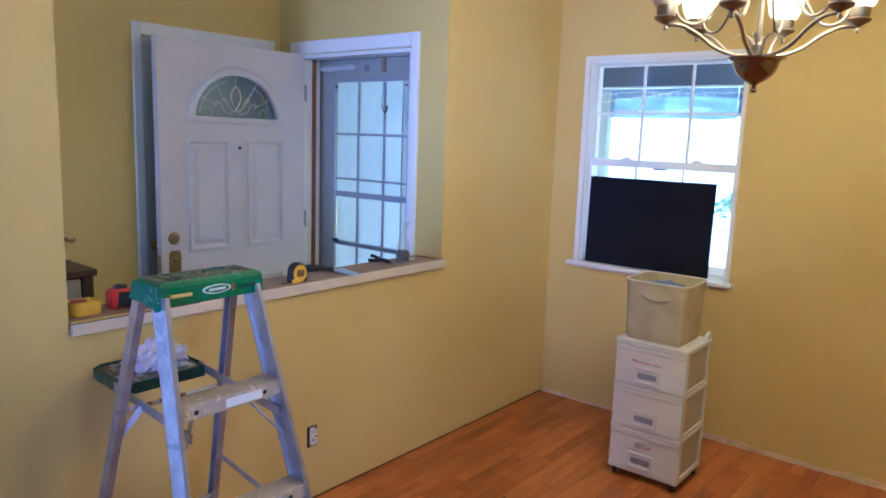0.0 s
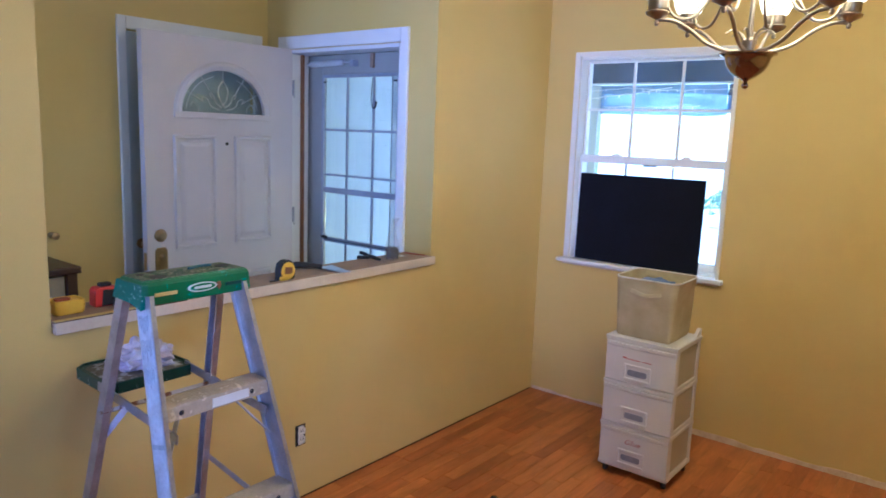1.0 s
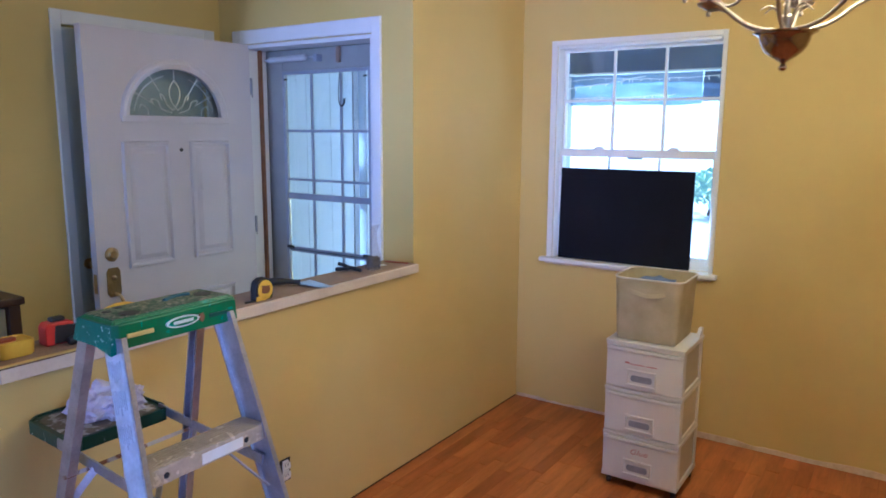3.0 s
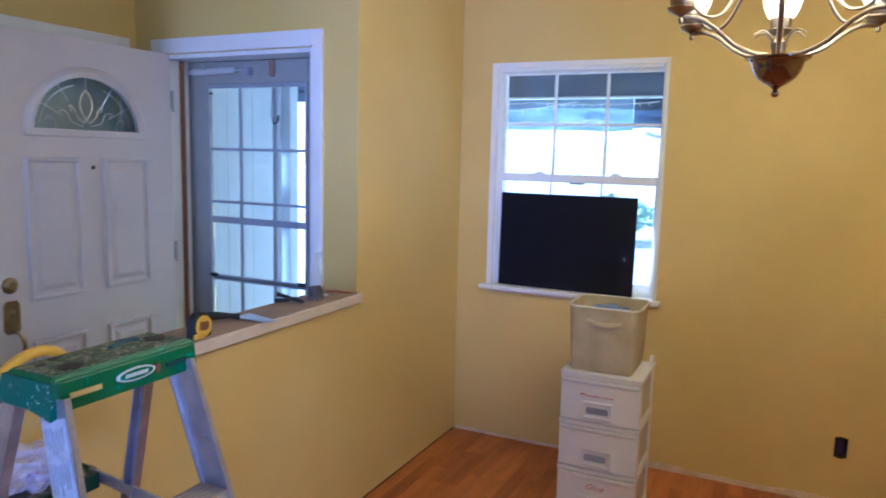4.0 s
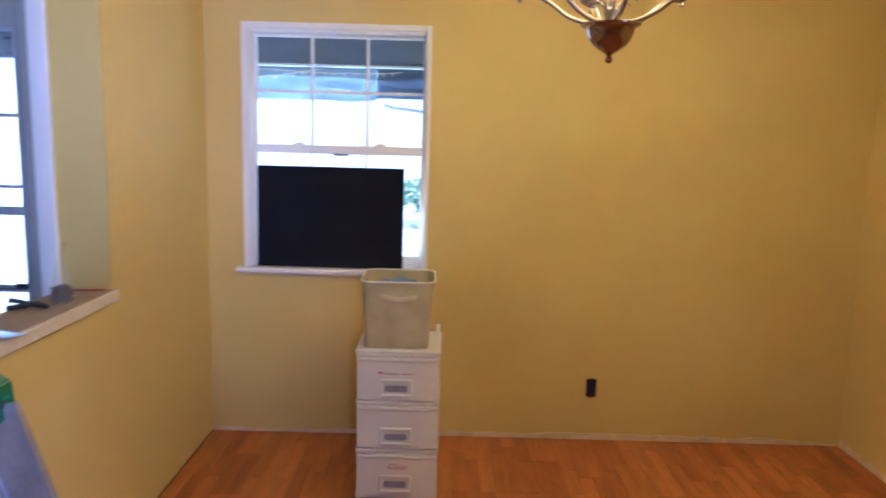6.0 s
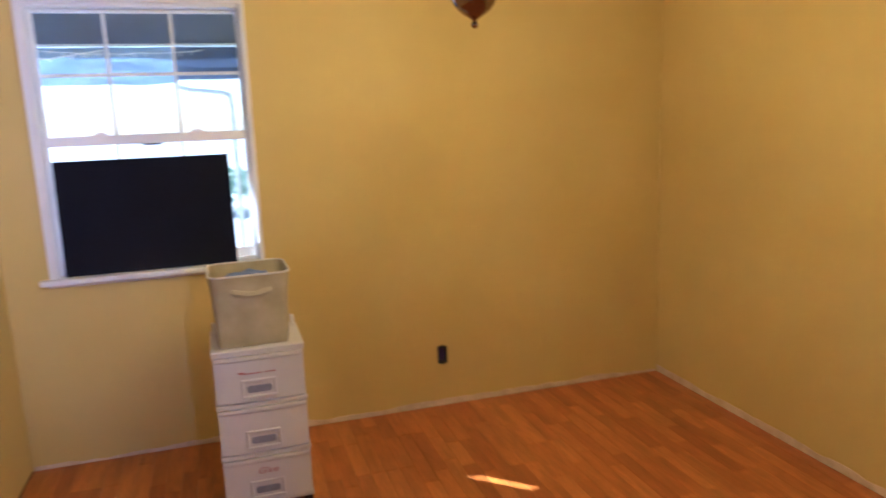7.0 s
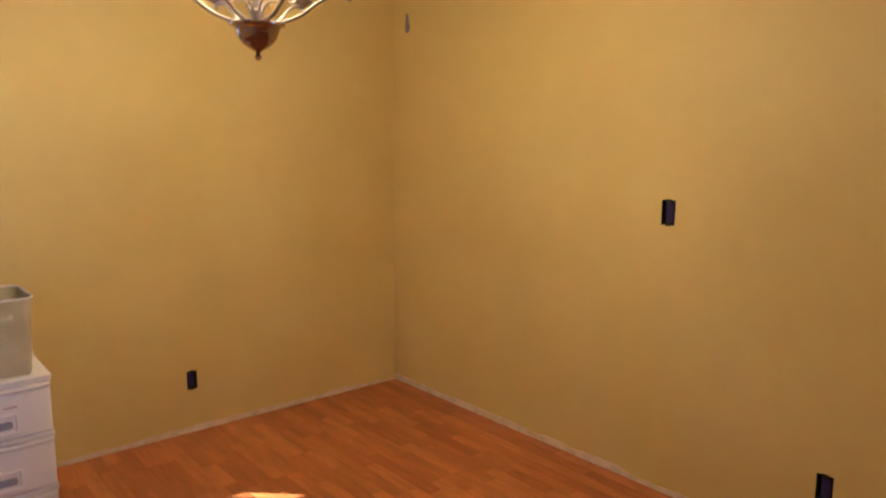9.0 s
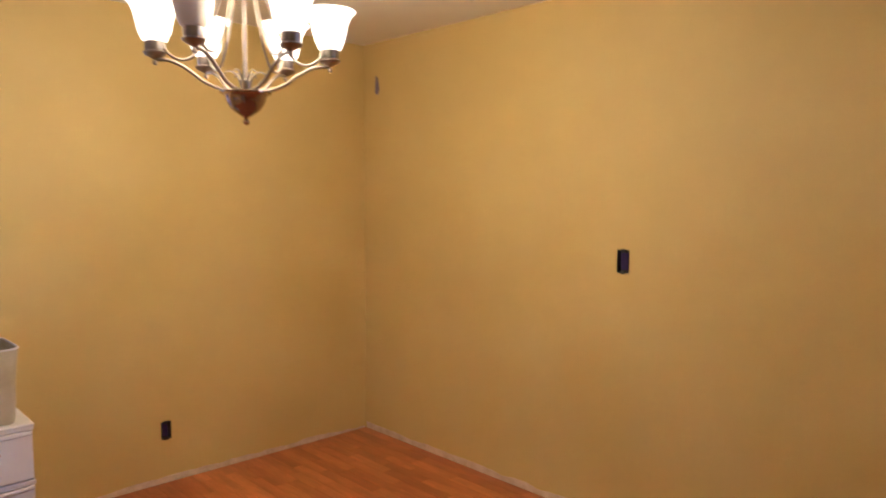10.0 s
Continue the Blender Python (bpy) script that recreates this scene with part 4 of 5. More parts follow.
part("paint_crust", slab([(-1.443 + (x + 1.443) * 0.86, 1.672 + (y - 1.672) * 0.88) for x, y in ((-1.345, 1.532), (-1.325, 1.560), (-1.325, 1.795), (-1.360, 1.812), (-1.525, 1.812), (-1.560, 1.780), (-1.560, 1.570), (-1.535, 1.540))], "z", shelf_z - 0.001, shelf_z + 0.0006), TRAYTOP, shelf, "crust of grey and white paint")
rim = [(-1.345, 1.532), (-1.325, 1.560), (-1.325, 1.795), (-1.360, 1.812), (-1.525, 1.812), (-1.560, 1.780), (-1.560, 1.570), (-1.535, 1.540)]
bm = bmesh.new()
for (x0, y0), (x1, y1) in zip(rim, rim[1:] + rim[:1]):
    bar(bm, (x0, y0, shelf_z - 0.012), (x1, y1, shelf_z - 0.012), 0.034, 0.006, (0, 0, 1))
part("shelf_skirt", bm, TRAY, shelf, "dark green skirt with a few splashes")
for ends, fe, y in ((RL, FL, 1.520), (RR, FR, 1.800)):
    f = front(*fe, 0.80)
    part("shelf_arm", bar(bmesh.new(), (f.x, y, 0.795), (-1.36, y, 0.835), 0.026, 0.005, (0, 0, 1)), ALU, ladder, "aluminium shelf arm")
    r = rearward(*ends, 0.70)
    part("shelf_strut", bar(bmesh.new(), (r.x, r.y + (0.012 if y < 1.6 else -0.012), 0.70), (-1.20, y, 0.812), 0.018, 0.004, (0, 0, 1)), ALU, ladder)

# crumpled rag on the shelf
bm = bmesh.new()
bmesh.ops.create_icosphere(bm, subdivisions=4, radius=1.0)
for v in bm.verts:
    d = v.co.normalized()
    r = 1 + 0.45 * noise.noise(d * 2.1) + 0.28 * noise.noise(d * 5.0 + Vector((3, 1, 2))) + 0.14 * noise.noise(d * 11)
    v.co = Vector((-1.435 + d.x * r * 0.085, 1.700 + d.y * r * 0.085, shelf_z - 0.001 + max(0.0, 0.028 + d.z * r * 0.052)))
solo("rag", bm, RAG, "crumpled white rag with paint stains on the ladder shelf", "rag", smooth=False)


# ---- drawer cart and bin ----
X0, X1, Y0, Y1 = -0.758, -0.417, 3.648, 3.955
cart = thing("drawer_cart", ((X0 + X1) / 2, (Y0 + Y1) / 2, 0), "cream-white plastic three-drawer cart on black castors", "cart")
TIERS = ((0.052, 0.242), (0.262, 0.452), (0.472, 0.662))
for k, (z0, z1) in enumerate(TIERS):
    bm = bmesh.new()
    box(bm, X0 - 0.003, X1 + 0.003, Y0 - 0.006, Y1 + 0.002, z1, z1 + 0.020, 0.005)
    if k == 0:
        box(bm, X0 - 0.002, X1 + 0.002, Y0 - 0.004, Y1 + 0.002, z0 - 0.012, z0 + 0.010, 0.005)
    for y in (Y0 + 0.014, Y1 - 0.026):
        for x in (X0, X1 - 0.014):
            box(bm, x, x + 0.014, y, y + 0.026, z0, z1, 0.003)
    box(bm, X0 + 0.014, X1 - 0.014, Y1 - 0.008, Y1 - 0.002, z0, z1)
    for x in (X0, X1 - 0.012):
        box(bm, x, x + 0.012, Y0 + 0.036, Y1 - 0.024, z0 - 0.001, z0 + 0.016, 0.003)
    part("tier_frame", bm, PLASTIC, cart, "cream plastic frame")
    bm = bmesh.new()
    box(bm, X0 + 0.008, X1 - 0.008, Y0 + 0.020, Y1 - 0.012, z0 + 0.012, z1 - 0.012, 0.006)
    tub = part("drawer", bm, PLASTICSIDE, cart, "translucent drawer")
    # front: bowed plate with a lip, a hand slot and a raised surround
    bm = bmesh.new()
    hx, hz = (X0 + X1) / 2 - 0.006, z0 + 0.056
    n = 14
    rings = []
    for i in range(n + 1):
        f = i / n
        x = X0 + 0.002 + (X1 - X0 - 0.004) * f
        bow = Y0 - 0.010 * (1 - (2 * f - 1) ** 4)
        rings.append([(x, bow + 0.014, z0 + 0.004), (x, bow - 0.001, z0 + 0.006), (x, bow, z0 + 0.014), (x, bow - 0.001, z1 - 0.020), (x, bow - 0.006, z1 - 0.014), (x, bow - 0.005, z1 - 0.002), (x, bow + 0.014, z1 - 0.002)])
    loft(bm, rings)
    face = part("front", bm, PLASTIC, tub, "cream drawer front", smooth=True)
    yf = Y0 - 0.0115
    bm = bmesh.new()
    for a, b, c, d in ((-0.066, 0.066, 0.030, 0.040), (-0.066, 0.066, -0.036, -0.026), (-0.066, -0.056, -0.026, 0.030), (0.056, 0.066, -0.026, 0.030)):
        box(bm, hx + a, hx + b, yf - 0.005, yf + 0.004, hz + c, hz + d, 0.003)
    part("slot_surround", bm, PLASTIC, tub, "raised surround")
    w, h, r = 0.047, 0.0145, 0.010
    ring = []
    for sx, sz, a0 in ((1, 1, 0), (-1, 1, 90), (-1, -1, 180), (1, -1, 270)):
        for j in range(5):
            a = radians(a0 + 22.5 * j)
            ring.append((hx + sx * (w - r) + r * math.cos(a), hz + sz * (h - r) + r * math.sin(a)))
    # slot is a flush slab; its inner shade is only in the colour
    part("pull_slot", slab(ring, "y", yf - 0.0005, yf + 0.003), PULLGREY, tub, "grey slab for the shade inside a pull slot")
part("top_lid", boxed(X0 - 0.005, X1 + 0.005, Y0 - 0.008, Y1 + 0.004, 0.676, 0.688, bevel=0.005), PLASTIC, cart, "cream plastic top")
for x in (X0 + 0.002, X1 - 0.018):
    bm = loft(bmesh.new(), [[(x, Y1 - 0.07, 0.687), (x + 0.016, Y1 - 0.07, 0.687), (x + 0.016, Y1, 0.687), (x, Y1, 0.687)],
                            [(x, Y1 - 0.022, 0.722), (x + 0.016, Y1 - 0.022, 0.722), (x + 0.016, Y1, 0.722), (x, Y1, 0.722)]])
    part("corner_stop", bm, PLASTIC, cart, "raised rear corner")
for x in (X0 + 0.026, X1 - 0.020):
    for y in (Y0 + 0.028, Y1 - 0.032):
        bm = bmesh.new()
        turned(bm, [(0.020, -0.012), (0.025, -0.008), (0.025, 0.008), (0.020, 0.012)], (x, y, 0.025), (1, 0.3, 0), 16)
        box(bm, x - 0.014, x + 0.014, y - 0.016, y + 0.016, 0.026, 0.042, 0.004)
        part("castor", bm, BLACK, cart, "black castor", smooth=True)


def writing(text, at, size, parent, name, squeeze=1.0):
    cu = bpy.data.curves.new(name, "FONT")
    cu.body, cu.size, cu.extrude, cu.shear, cu.align_x, cu.space_character = text, size, 0.0004, 0.35, "CENTER", 1.05
    tmp = new(name + "_curve", cu)
    me = bpy.data.meshes.new_from_object(tmp.evaluated_get(bpy.context.evaluated_depsgraph_get()))
    bpy.data.objects.remove(tmp)
    bpy.data.curves.remove(cu)
    base = BASE[parent.name]
    me.transform(Matrix.Translation(Vector(at) - base) @ Matrix.Rotation(radians(90), 4, "X") @ Matrix.Diagonal((squeeze, 1, 1, 1)))
    me.materials.append(REDINK)
    ob = new(name, me)
    ob.parent = parent
    ob["label"] = "faded red handwriting"


writing("Glue", ((X0 + X1) / 2 - 0.002, Y0 - 0.0128, TIERS[0][0] + 0.124), 0.036, cart, "lettering", 1.1)
rng = random.Random(4)
x = -0.668
for k, w in enumerate((0.020, 0.016, 0.018, 0.014, 0.012, 0.0, 0.013, 0.016, 0.012)):
    if w:
        z = TIERS[2][0] + 0.120 + (0.004 if k == 0 else 0)
        h = 0.0042 if k else 0.008
        part("lettering_bar", boxed(x, x + w, Y0 - 0.0128, Y0 - 0.0112, z - h / 2, z + h / 2, bevel=0.0), REDINK, cart, "faded red bar of writing")
    x += w + (0.0015 if w else 0.010)

# cloth bin: tapered soft square tub with wall thickness
bin_ob = thing("storage_bin", (-0.592, 3.795, 0.689), "soft beige cloth storage bin on the drawer cart", "bin")


def soft_square(cx, cy, hx, hy, r, z, seg=5, wob=0.0):
    out = []
    for sx, sy, a0 in ((1, 1, 0), (-1, 1, 90), (-1, -1, 180), (1, -1, 270)):
        for j in range(seg + 1):
            a = radians(a0 + 90 * j / seg)
            x, y = cx + sx * (hx - r) + r * math.cos(a), cy + sy * (hy - r) + r * math.sin(a)
            k = wob * noise.noise(Vector((x * 9, y * 9, z * 7)))
            out.append((x + k, y + k, z))
    return out


rings = []
for z, e, r in ((0.690, -0.016, 0.012), (0.705, -0.010, 0.018), (0.77, -0.006, 0.02), (0.84, -0.003, 0.026), (0.91, 0.002, 0.034), (0.964, 0.008, 0.046), (0.971, 0.009, 0.048)):
    rings.append(soft_square(-0.597, 3.795, 0.143 + e, 0.137 + e, r, z, wob=0.010 * (z - 0.69) / 0.28))
for z, e, r in ((0.971, 0.005, 0.046), (0.90, -0.003, 0.032), (0.71, -0.016, 0.014)):
    rings.append(soft_square(-0.597, 3.795, 0.143 + e, 0.137 + e, r, z, wob=0.010 * (z - 0.69) / 0.28))
part("tub", loft(bmesh.new(), rings), CLOTH, bin_ob, "beige woven cloth sides", smooth=True)
rim_pts = soft_square(-0.597, 3.795, 0.151, 0.145, 0.047, 0.972, wob=0.010)
part("binding", tube(bmesh.new(), rim_pts + rim_pts[:1], 0.004, 6), CLOTHRIM, bin_ob, "pale stitched rim", smooth=True)
bm = bmesh.new()
band = smooth_line([(-0.668, 3.659, 0.914), (-0.650, 3.652, 0.911), (-0.590, 3.646, 0.901), (-0.535, 3.650, 0.909), (-0.514, 3.658, 0.914)], 5)
loft(bm, [[(p[0], p[1] + 0.001, p[2] + 0.009), (p[0], p[1] - 0.0012, p[2] + 0.008), (p[0], p[1] - 0.0035, p[2] - 0.008), (p[0], p[1] + 0.002, p[2] - 0.010)] for p in band])
part("cloth_handle", bm, CLOTH, bin_ob, "drooping cloth handle", smooth=True)
bm = bmesh.new()
bmesh.ops.create_icosphere(bm, subdivisions=3, radius=1.0)
for v in bm.verts:
    d = v.co.normalized()
    r = 1 + 0.35 * noise.noise(d * 3.0)
    v.co = Vector((-0.60 + d.x * r * 0.105, 3.80 + d.y * r * 0.10, 0.905 + d.z * r * 0.055))
solo("folded_cloth", bm, BLUECLOTH, "blue cloth lying in the beige bin", "cloth", smooth=True)


# ---- chandelier ----
HX, HY = 0.011, 2.765
lamp = thing("chandelier", (HX, HY, 1.761), "brushed nickel chandelier with six upturned frosted shades, one unlit", "chandelier")
bm = lathe(bmesh.new(), [(0.002, 1.758), (0.007, 1.760), (0.0105, 1.766), (0.008, 1.773), (0.005, 1.776), (0.008, 1.781), (0.016, 1.786), (0.030, 1.794), (0.044, 1.805), (0.054, 1.818), (0.060, 1.832), (0.063, 1.845), (0.068, 1.850), (0.078, 1.853), (0.079, 1.857), (0.060, 1.859), (0.020, 1.861)], (HX, HY, 0), 36)
part("bowl", bm, BOWL, lamp, "dark polished bowl with a ball finial", smooth=True)
bm = lathe(bmesh.new(), [(0.016, 1.858), (0.014, 1.872), (0.020, 1.885), (0.020, 1.893), (0.009, 1.902), (0.007, 1.960), (0.007, 2.18), (0.014, 2.19), (0.026, 2.205), (0.030, 2.225), (0.020, 2.245), (0.008, 2.255), (0.006, 2.440)], (HX, HY, 0), 20)
part("stem", bm, BRONZE, lamp, "brushed nickel stem", smooth=True)
part("canopy", lathe(bmesh.new(), [(0.012, 2.430), (0.030, 2.438), (0.058, 2.455), (0.064, 2.479), (0.060, 2.4795)], (HX, HY, 0), 28), BRONZE, lamp, "ceiling canopy", smooth=True)
ARM_R, FIRST = 0.262, 31.0
for k in range(6):
    a = radians(FIRST + 60 * k)
    c, s = math.cos(a), math.sin(a)

    def at(r, z, side=0.0):
        return (HX + r * c - side * s, HY + r * s + side * c, z)

    bm = bmesh.new()
    tube(bm, smooth_line([at(0.030, 1.862), at(0.070, 1.866), at(0.120, 1.885), at(0.170, 1.922), at(0.215, 1.944), at(ARM_R, 1.948)], 5), 0.0058, 8)
    arm = part("lower_arm", bm, BRONZE, lamp, smooth=True)
    bm = bmesh.new()
    tube(bm, smooth_line([at(0.022, 2.225), at(0.060, 2.16), at(0.105, 2.04), at(0.150, 1.965), at(0.190, 1.950), at(0.225, 1.968), at(0.236, 2.002), at(0.218, 2.020)], 5), 0.0045, 8)
    part("upper_scroll", bm, BRONZE, lamp, smooth=True)
    bm = bmesh.new()
    tube(bm, smooth_line([at(0.010, 1.866), at(0.022, 1.905), at(0.045, 1.922), at(0.068, 1.912)], 5), lambda f: 0.0045 * (1 - 0.6 * f), 6)
    part("leaf_scroll", bm, BRONZE, lamp, smooth=True)
    px, py, _ = at(ARM_R, 0)
    bm = lathe(bmesh.new(), [(0.002, 1.930), (0.006, 1.933), (0.007, 1.940), (0.004, 1.946), (0.014, 1.952), (0.030, 1.960), (0.034, 1.968), (0.026, 1.973), (0.028, 1.978), (0.029, 2.004), (0.026, 2.005)], (px, py, 0), 20)
    part("cup", bm, BRONZE, arm, "polished cup with a finial", smooth=True)
    lit = k != 3
    bm = lathe(bmesh.new(), [(0.025, 1.998), (0.036, 2.004), (0.046, 2.025), (0.053, 2.055), (0.059, 2.085), (0.070, 2.108), (0.084, 2.122), (0.081, 2.122), (0.066, 2.106), (0.055, 2.085), (0.049, 2.055), (0.042, 2.026), (0.033, 2.008)], (px, py, 0), 28)
    shade = part("shade", bm, SHADE if lit else DEAD, arm, "glowing frosted glass shade" if lit else "unlit frosted glass shade", smooth=True)
    if lit:
        shade.visible_shadow = False
        bulb = bpy.data.lights.new("bulb", "POINT")
        bulb.energy, bulb.color, bulb.shadow_soft_size = BULB_POWER, BULB_COLOR, 0.03
        new("bulb_light", bulb).location = (px, py, 2.095)


# ---- things on the ledge ----
LZ = 0.9852
tape = thing("tape_measure", (-1.622, 2.418, LZ), "yellow and black tape measure lying on the ledge", "tape measure")


def tape_shape(cy, w, h):
    return [(cy + a * w, LZ + b * h) for a, b in ((-0.46, 0.0), (0.42, 0.0), (0.50, 0.10), (0.50, 0.58), (0.40, 0.84), (0.16, 1.0), (-0.16, 1.0), (-0.38, 0.84), (-0.46, 0.55))]


part("case", slab(tape_shape(2.418, 0.086, 0.083), "x", -1.642, -1.609, 0.006), BLACK, tape, "black rubber case")
part("face", slab([(2.421 + 0.034 * math.cos(k * math.pi / 12), LZ + 0.039 + 0.036 * math.sin(k * math.pi / 12)) for k in range(24)], "x", -1.6095, -1.6045, 0.0015), YELLOW, tape, "round yellow face")
part("foot", boxed(-1.640, -1.6045, 2.380, 2.425, LZ + 0.0005, LZ + 0.018, bevel=0.004), YELLOW, tape, "yellow mouth of the case")
part("badge", slab([(2.422 + 0.020 * a, LZ + 0.040 + 0.016 * b) for a, b in ((-1, -0.7), (0.2, -1), (1, -0.6), (0.9, 0.8), (-0.9, 1))], "x", -1.605, -1.6035), RAWWOOD, tape, "dark square badge")
part("blade_tab", boxed(-1.632, -1.618, 2.344, 2.378, LZ + 0.0005, LZ + 0.004), DARKMETAL, tape)

red = thing("tape_measure", (-1.695, 1.712, LZ), "red and black tape measure on the ledge", "tape measure")
part("case", slab([(1.712 + a * 0.085, LZ + b * 0.066) for a, b in ((-0.5, 0), (0.5, 0), (0.5, 0.8), (0.35, 1), (-0.38, 1), (-0.5, 0.82))], "x", -1.722, -1.674, 0.005), RED, red, "red plastic case")
part("grip", slab([(1.722 + a * 0.066, LZ + 0.004 + b * 0.054) for a, b in ((-0.5, 0), (0.5, 0), (0.5, 0.9), (-0.4, 1))], "x", -1.6745, -1.670, 0.002), BLACK, red, "black rubber panel")
part("button", boxed(-1.712, -1.684, 1.692, 1.732, LZ + 0.063, LZ + 0.078, bevel=0.005), BLACK, red)

tub = thing("yellow_tub", (-1.680, 1.578, LZ), "small open yellow plastic tub with paint crust on the ledge", "tub")
part("body", loft(bmesh.new(), [soft_square(-1.680, 1.578, 0.036 + e, 0.046 + e, 0.014, LZ + z) for z, e in ((0, -0.004), (0.006, 0), (0.036, 0.002))]), YELLOW, tub, smooth=True)
part("rim", loft(bmesh.new(), [soft_square(-1.680, 1.578, 0.039 + e, 0.047 + e, 0.015, LZ + z) for z, e in ((0.0362, 0), (0.044, 0), (0.046, -0.003), (0.040, -0.006))]), YELLOW, tub, smooth=True)
part("contents", loft(bmesh.new(), [soft_square(-1.688, 1.568, 0.014 + e, 0.024 + e, 0.008, LZ + z) for z, e in ((0.0405, 0), (0.0478, -0.001), (0.0484, -0.004))]), PENCIL, tub, "brown paint crust")

# hand tool with an arched grip
grip_tool = thing("hand_tool", (-1.64, 1.88, LZ), "hand tool with an arched yellow grip standing on the ledge", "hand tool")
part("grip", tube(bmesh.new(), smooth_line([(-1.64, 1.772, LZ + 0.014), (-1.64, 1.785, LZ + 0.044), (-1.64, 1.815, LZ + 0.066), (-1.64, 1.860, LZ + 0.080), (-1.64, 1.905, LZ + 0.078), (-1.64, 1.945, LZ + 0.056), (-1.64, 1.975, LZ + 0.016)], 6), lambda f: 0.0125 + 0.002 * math.sin(3.14 * f), 12), YELLOW, grip_tool, "arched yellow plastic grip", smooth=True)
part("shaft", boxed(-1.653, -1.627, 1.748, 1.990, LZ, LZ + 0.016, bevel=0.004), GREYGAP, grip_tool, "dark grey body")
part("nose", turned(bmesh.new(), [(0.011, 0), (0.013, 0.008), (0.013, 0.034), (0.009, 0.040)], (-1.64, 1.752, LZ + 0.014), (0, -1, 0), 12), DARKMETAL, grip_tool, "dark metal nose", smooth=True)

knife = thing("putty_knife", (-1.66, 2.66, LZ), "putty knife with black grip and steel blade on the ledge", "putty knife")
bm = tube(bmesh.new(), smooth_line([(-1.775, 2.555, LZ + 0.018), (-1.742, 2.595, LZ + 0.022), (-1.708, 2.635, LZ + 0.020), (-1.680, 2.668, LZ + 0.014)], 5), lambda f: 0.013 + 0.003 * math.sin(6 * f), 10)
part("grip", bm, BLACK, knife, "black grip", smooth=True)
bm = loft(bmesh.new(), [[(-1.690, 2.668, LZ + z), (-1.664, 2.658, LZ + z), (-1.578, 2.680, LZ + z - 0.008), (-1.552, 2.724, LZ + z - 0.009), (-1.706, 2.752, LZ + z - 0.004)] for z in (0.0105, 0.0122)])
part("blade", bm, STEEL, knife, "bright steel blade")

tool = thing("utility_clamp", (-1.715, 3.015, LZ), "small black spring clamp on the ledge", "clamp")
part("jaw", tube(bmesh.new(), smooth_line([(-1.762, 2.985, LZ + 0.034), (-1.725, 2.995, LZ + 0.026), (-1.69, 3.008, LZ + 0.013), (-1.658, 3.018, LZ + 0.008)], 4), lambda f: 0.0088 - 0.003 * f, 8), BLACK, tool, smooth=True)
part("jaw", tube(bmesh.new(), smooth_line([(-1.764, 2.972, LZ + 0.011), (-1.725, 2.985, LZ + 0.015), (-1.69, 3.000, LZ + 0.021), (-1.658, 3.012, LZ + 0.011)], 4), lambda f: 0.0088 - 0.003 * f, 8), BLACK, tool, smooth=True)
part("spring", turned(bmesh.new(), [(0.009, -0.010), (0.010, 0), (0.009, 0.010)], (-1.712, 2.992, LZ + 0.018), (0.2, 1, 0.3), 12), DARKMETAL, tool, smooth=True)

baggie = thing("screw_bag", (-1.660, 3.102, LZ), "clear plastic bag of brown screws standing on the ledge", "bag")
rings = []
for z, hx, hy in ((0.0, 0.024, 0.030), (0.02, 0.030, 0.036), (0.055, 0.026, 0.034), (0.09, 0.014, 0.032), (0.13, 0.007, 0.028), (0.17, 0.004, 0.024), (0.20, 0.003, 0.027)):
    rings.append(soft_square(-1.660, 3.102, hx, hy, hx * 0.6, LZ + z, wob=0.02 * z / 0.15))
sack = part("bag_film", loft(bmesh.new(), rings), BAGGIE, baggie, "clear crinkled film", smooth=True)
sack.visible_shadow = False
bm = bmesh.new()
rng = random.Random(12)
for k in range(170):
    a, b = rng.uniform(0, 6.28), rng.random() ** 0.5
    p = Vector((-1.660 + 0.027 * b * math.cos(a), 3.102 + 0.033 * b * math.sin(a), LZ + 0.010 + rng.random() * 0.046))
    d = Vector((rng.uniform(-1, 1), rng.uniform(-1, 1), rng.uniform(-1, 1))).normalized() * 0.010
    tube(bm, [p - d, p + d], 0.0026, 5)
heap = part("screws", bm, SCREWS, baggie, "heap of brown screws")
heap["kind"] = "stuff"
solo("pencil", turned(bmesh.new(), [(0.001, 0), (0.0036, 0.012), (0.0036, 0.125)], (-1.738, 3.276, LZ + 0.004), (0.98, 0.20, 0), 6), PENCIL, "red-brown pencil lying on the ledge", "pencil")
solo("paper_scrap", slab([(-1.735, 3.180), (-1.70, 3.165), (-1.672, 3.215), (-1.708, 3.232)], "z", LZ, LZ + 0.0015), PAPER, "scrap of white paper on the ledge", "paper")

# dark chip of plastic on the floor
bm = loft(bmesh.new(), [[(-0.985, 3.052, z), (-0.968, 3.044, z), (-0.950, 3.056, z), (-0.957, 3.074, z), (-0.977, 3.072, z)] if k == 0 else
                        [(-0.980, 3.055, z), (-0.968, 3.050, z), (-0.956, 3.058, z), (-0.962, 3.069, z), (-0.974, 3.068, z)] for k, z in enumerate((0.001, 0.014))])
solo("plastic_chip", bm, BLACK, "small dark chip of plastic on the laminate floor", "debris")

# low drawer chest in the foyer
chest = thing("drawer_chest", (-2.42, 1.50, 0), "dark walnut chest with grey drawers in the foyer", "chest")
bm = bmesh.new()
box(bm, -2.66, -2.200, 1.810, 1.850, 0, 1.000, 0.004)
box(bm, -2.66, -2.200, 1.140, 1.180, 0, 1.000, 0.004)
box(bm, -2.66, -2.185, 1.130, 1.860, 1.0005, 1.028, 0.005)
box(bm, -2.66, -2.645, 1.1805, 1.8095, 0.02, 0.999)
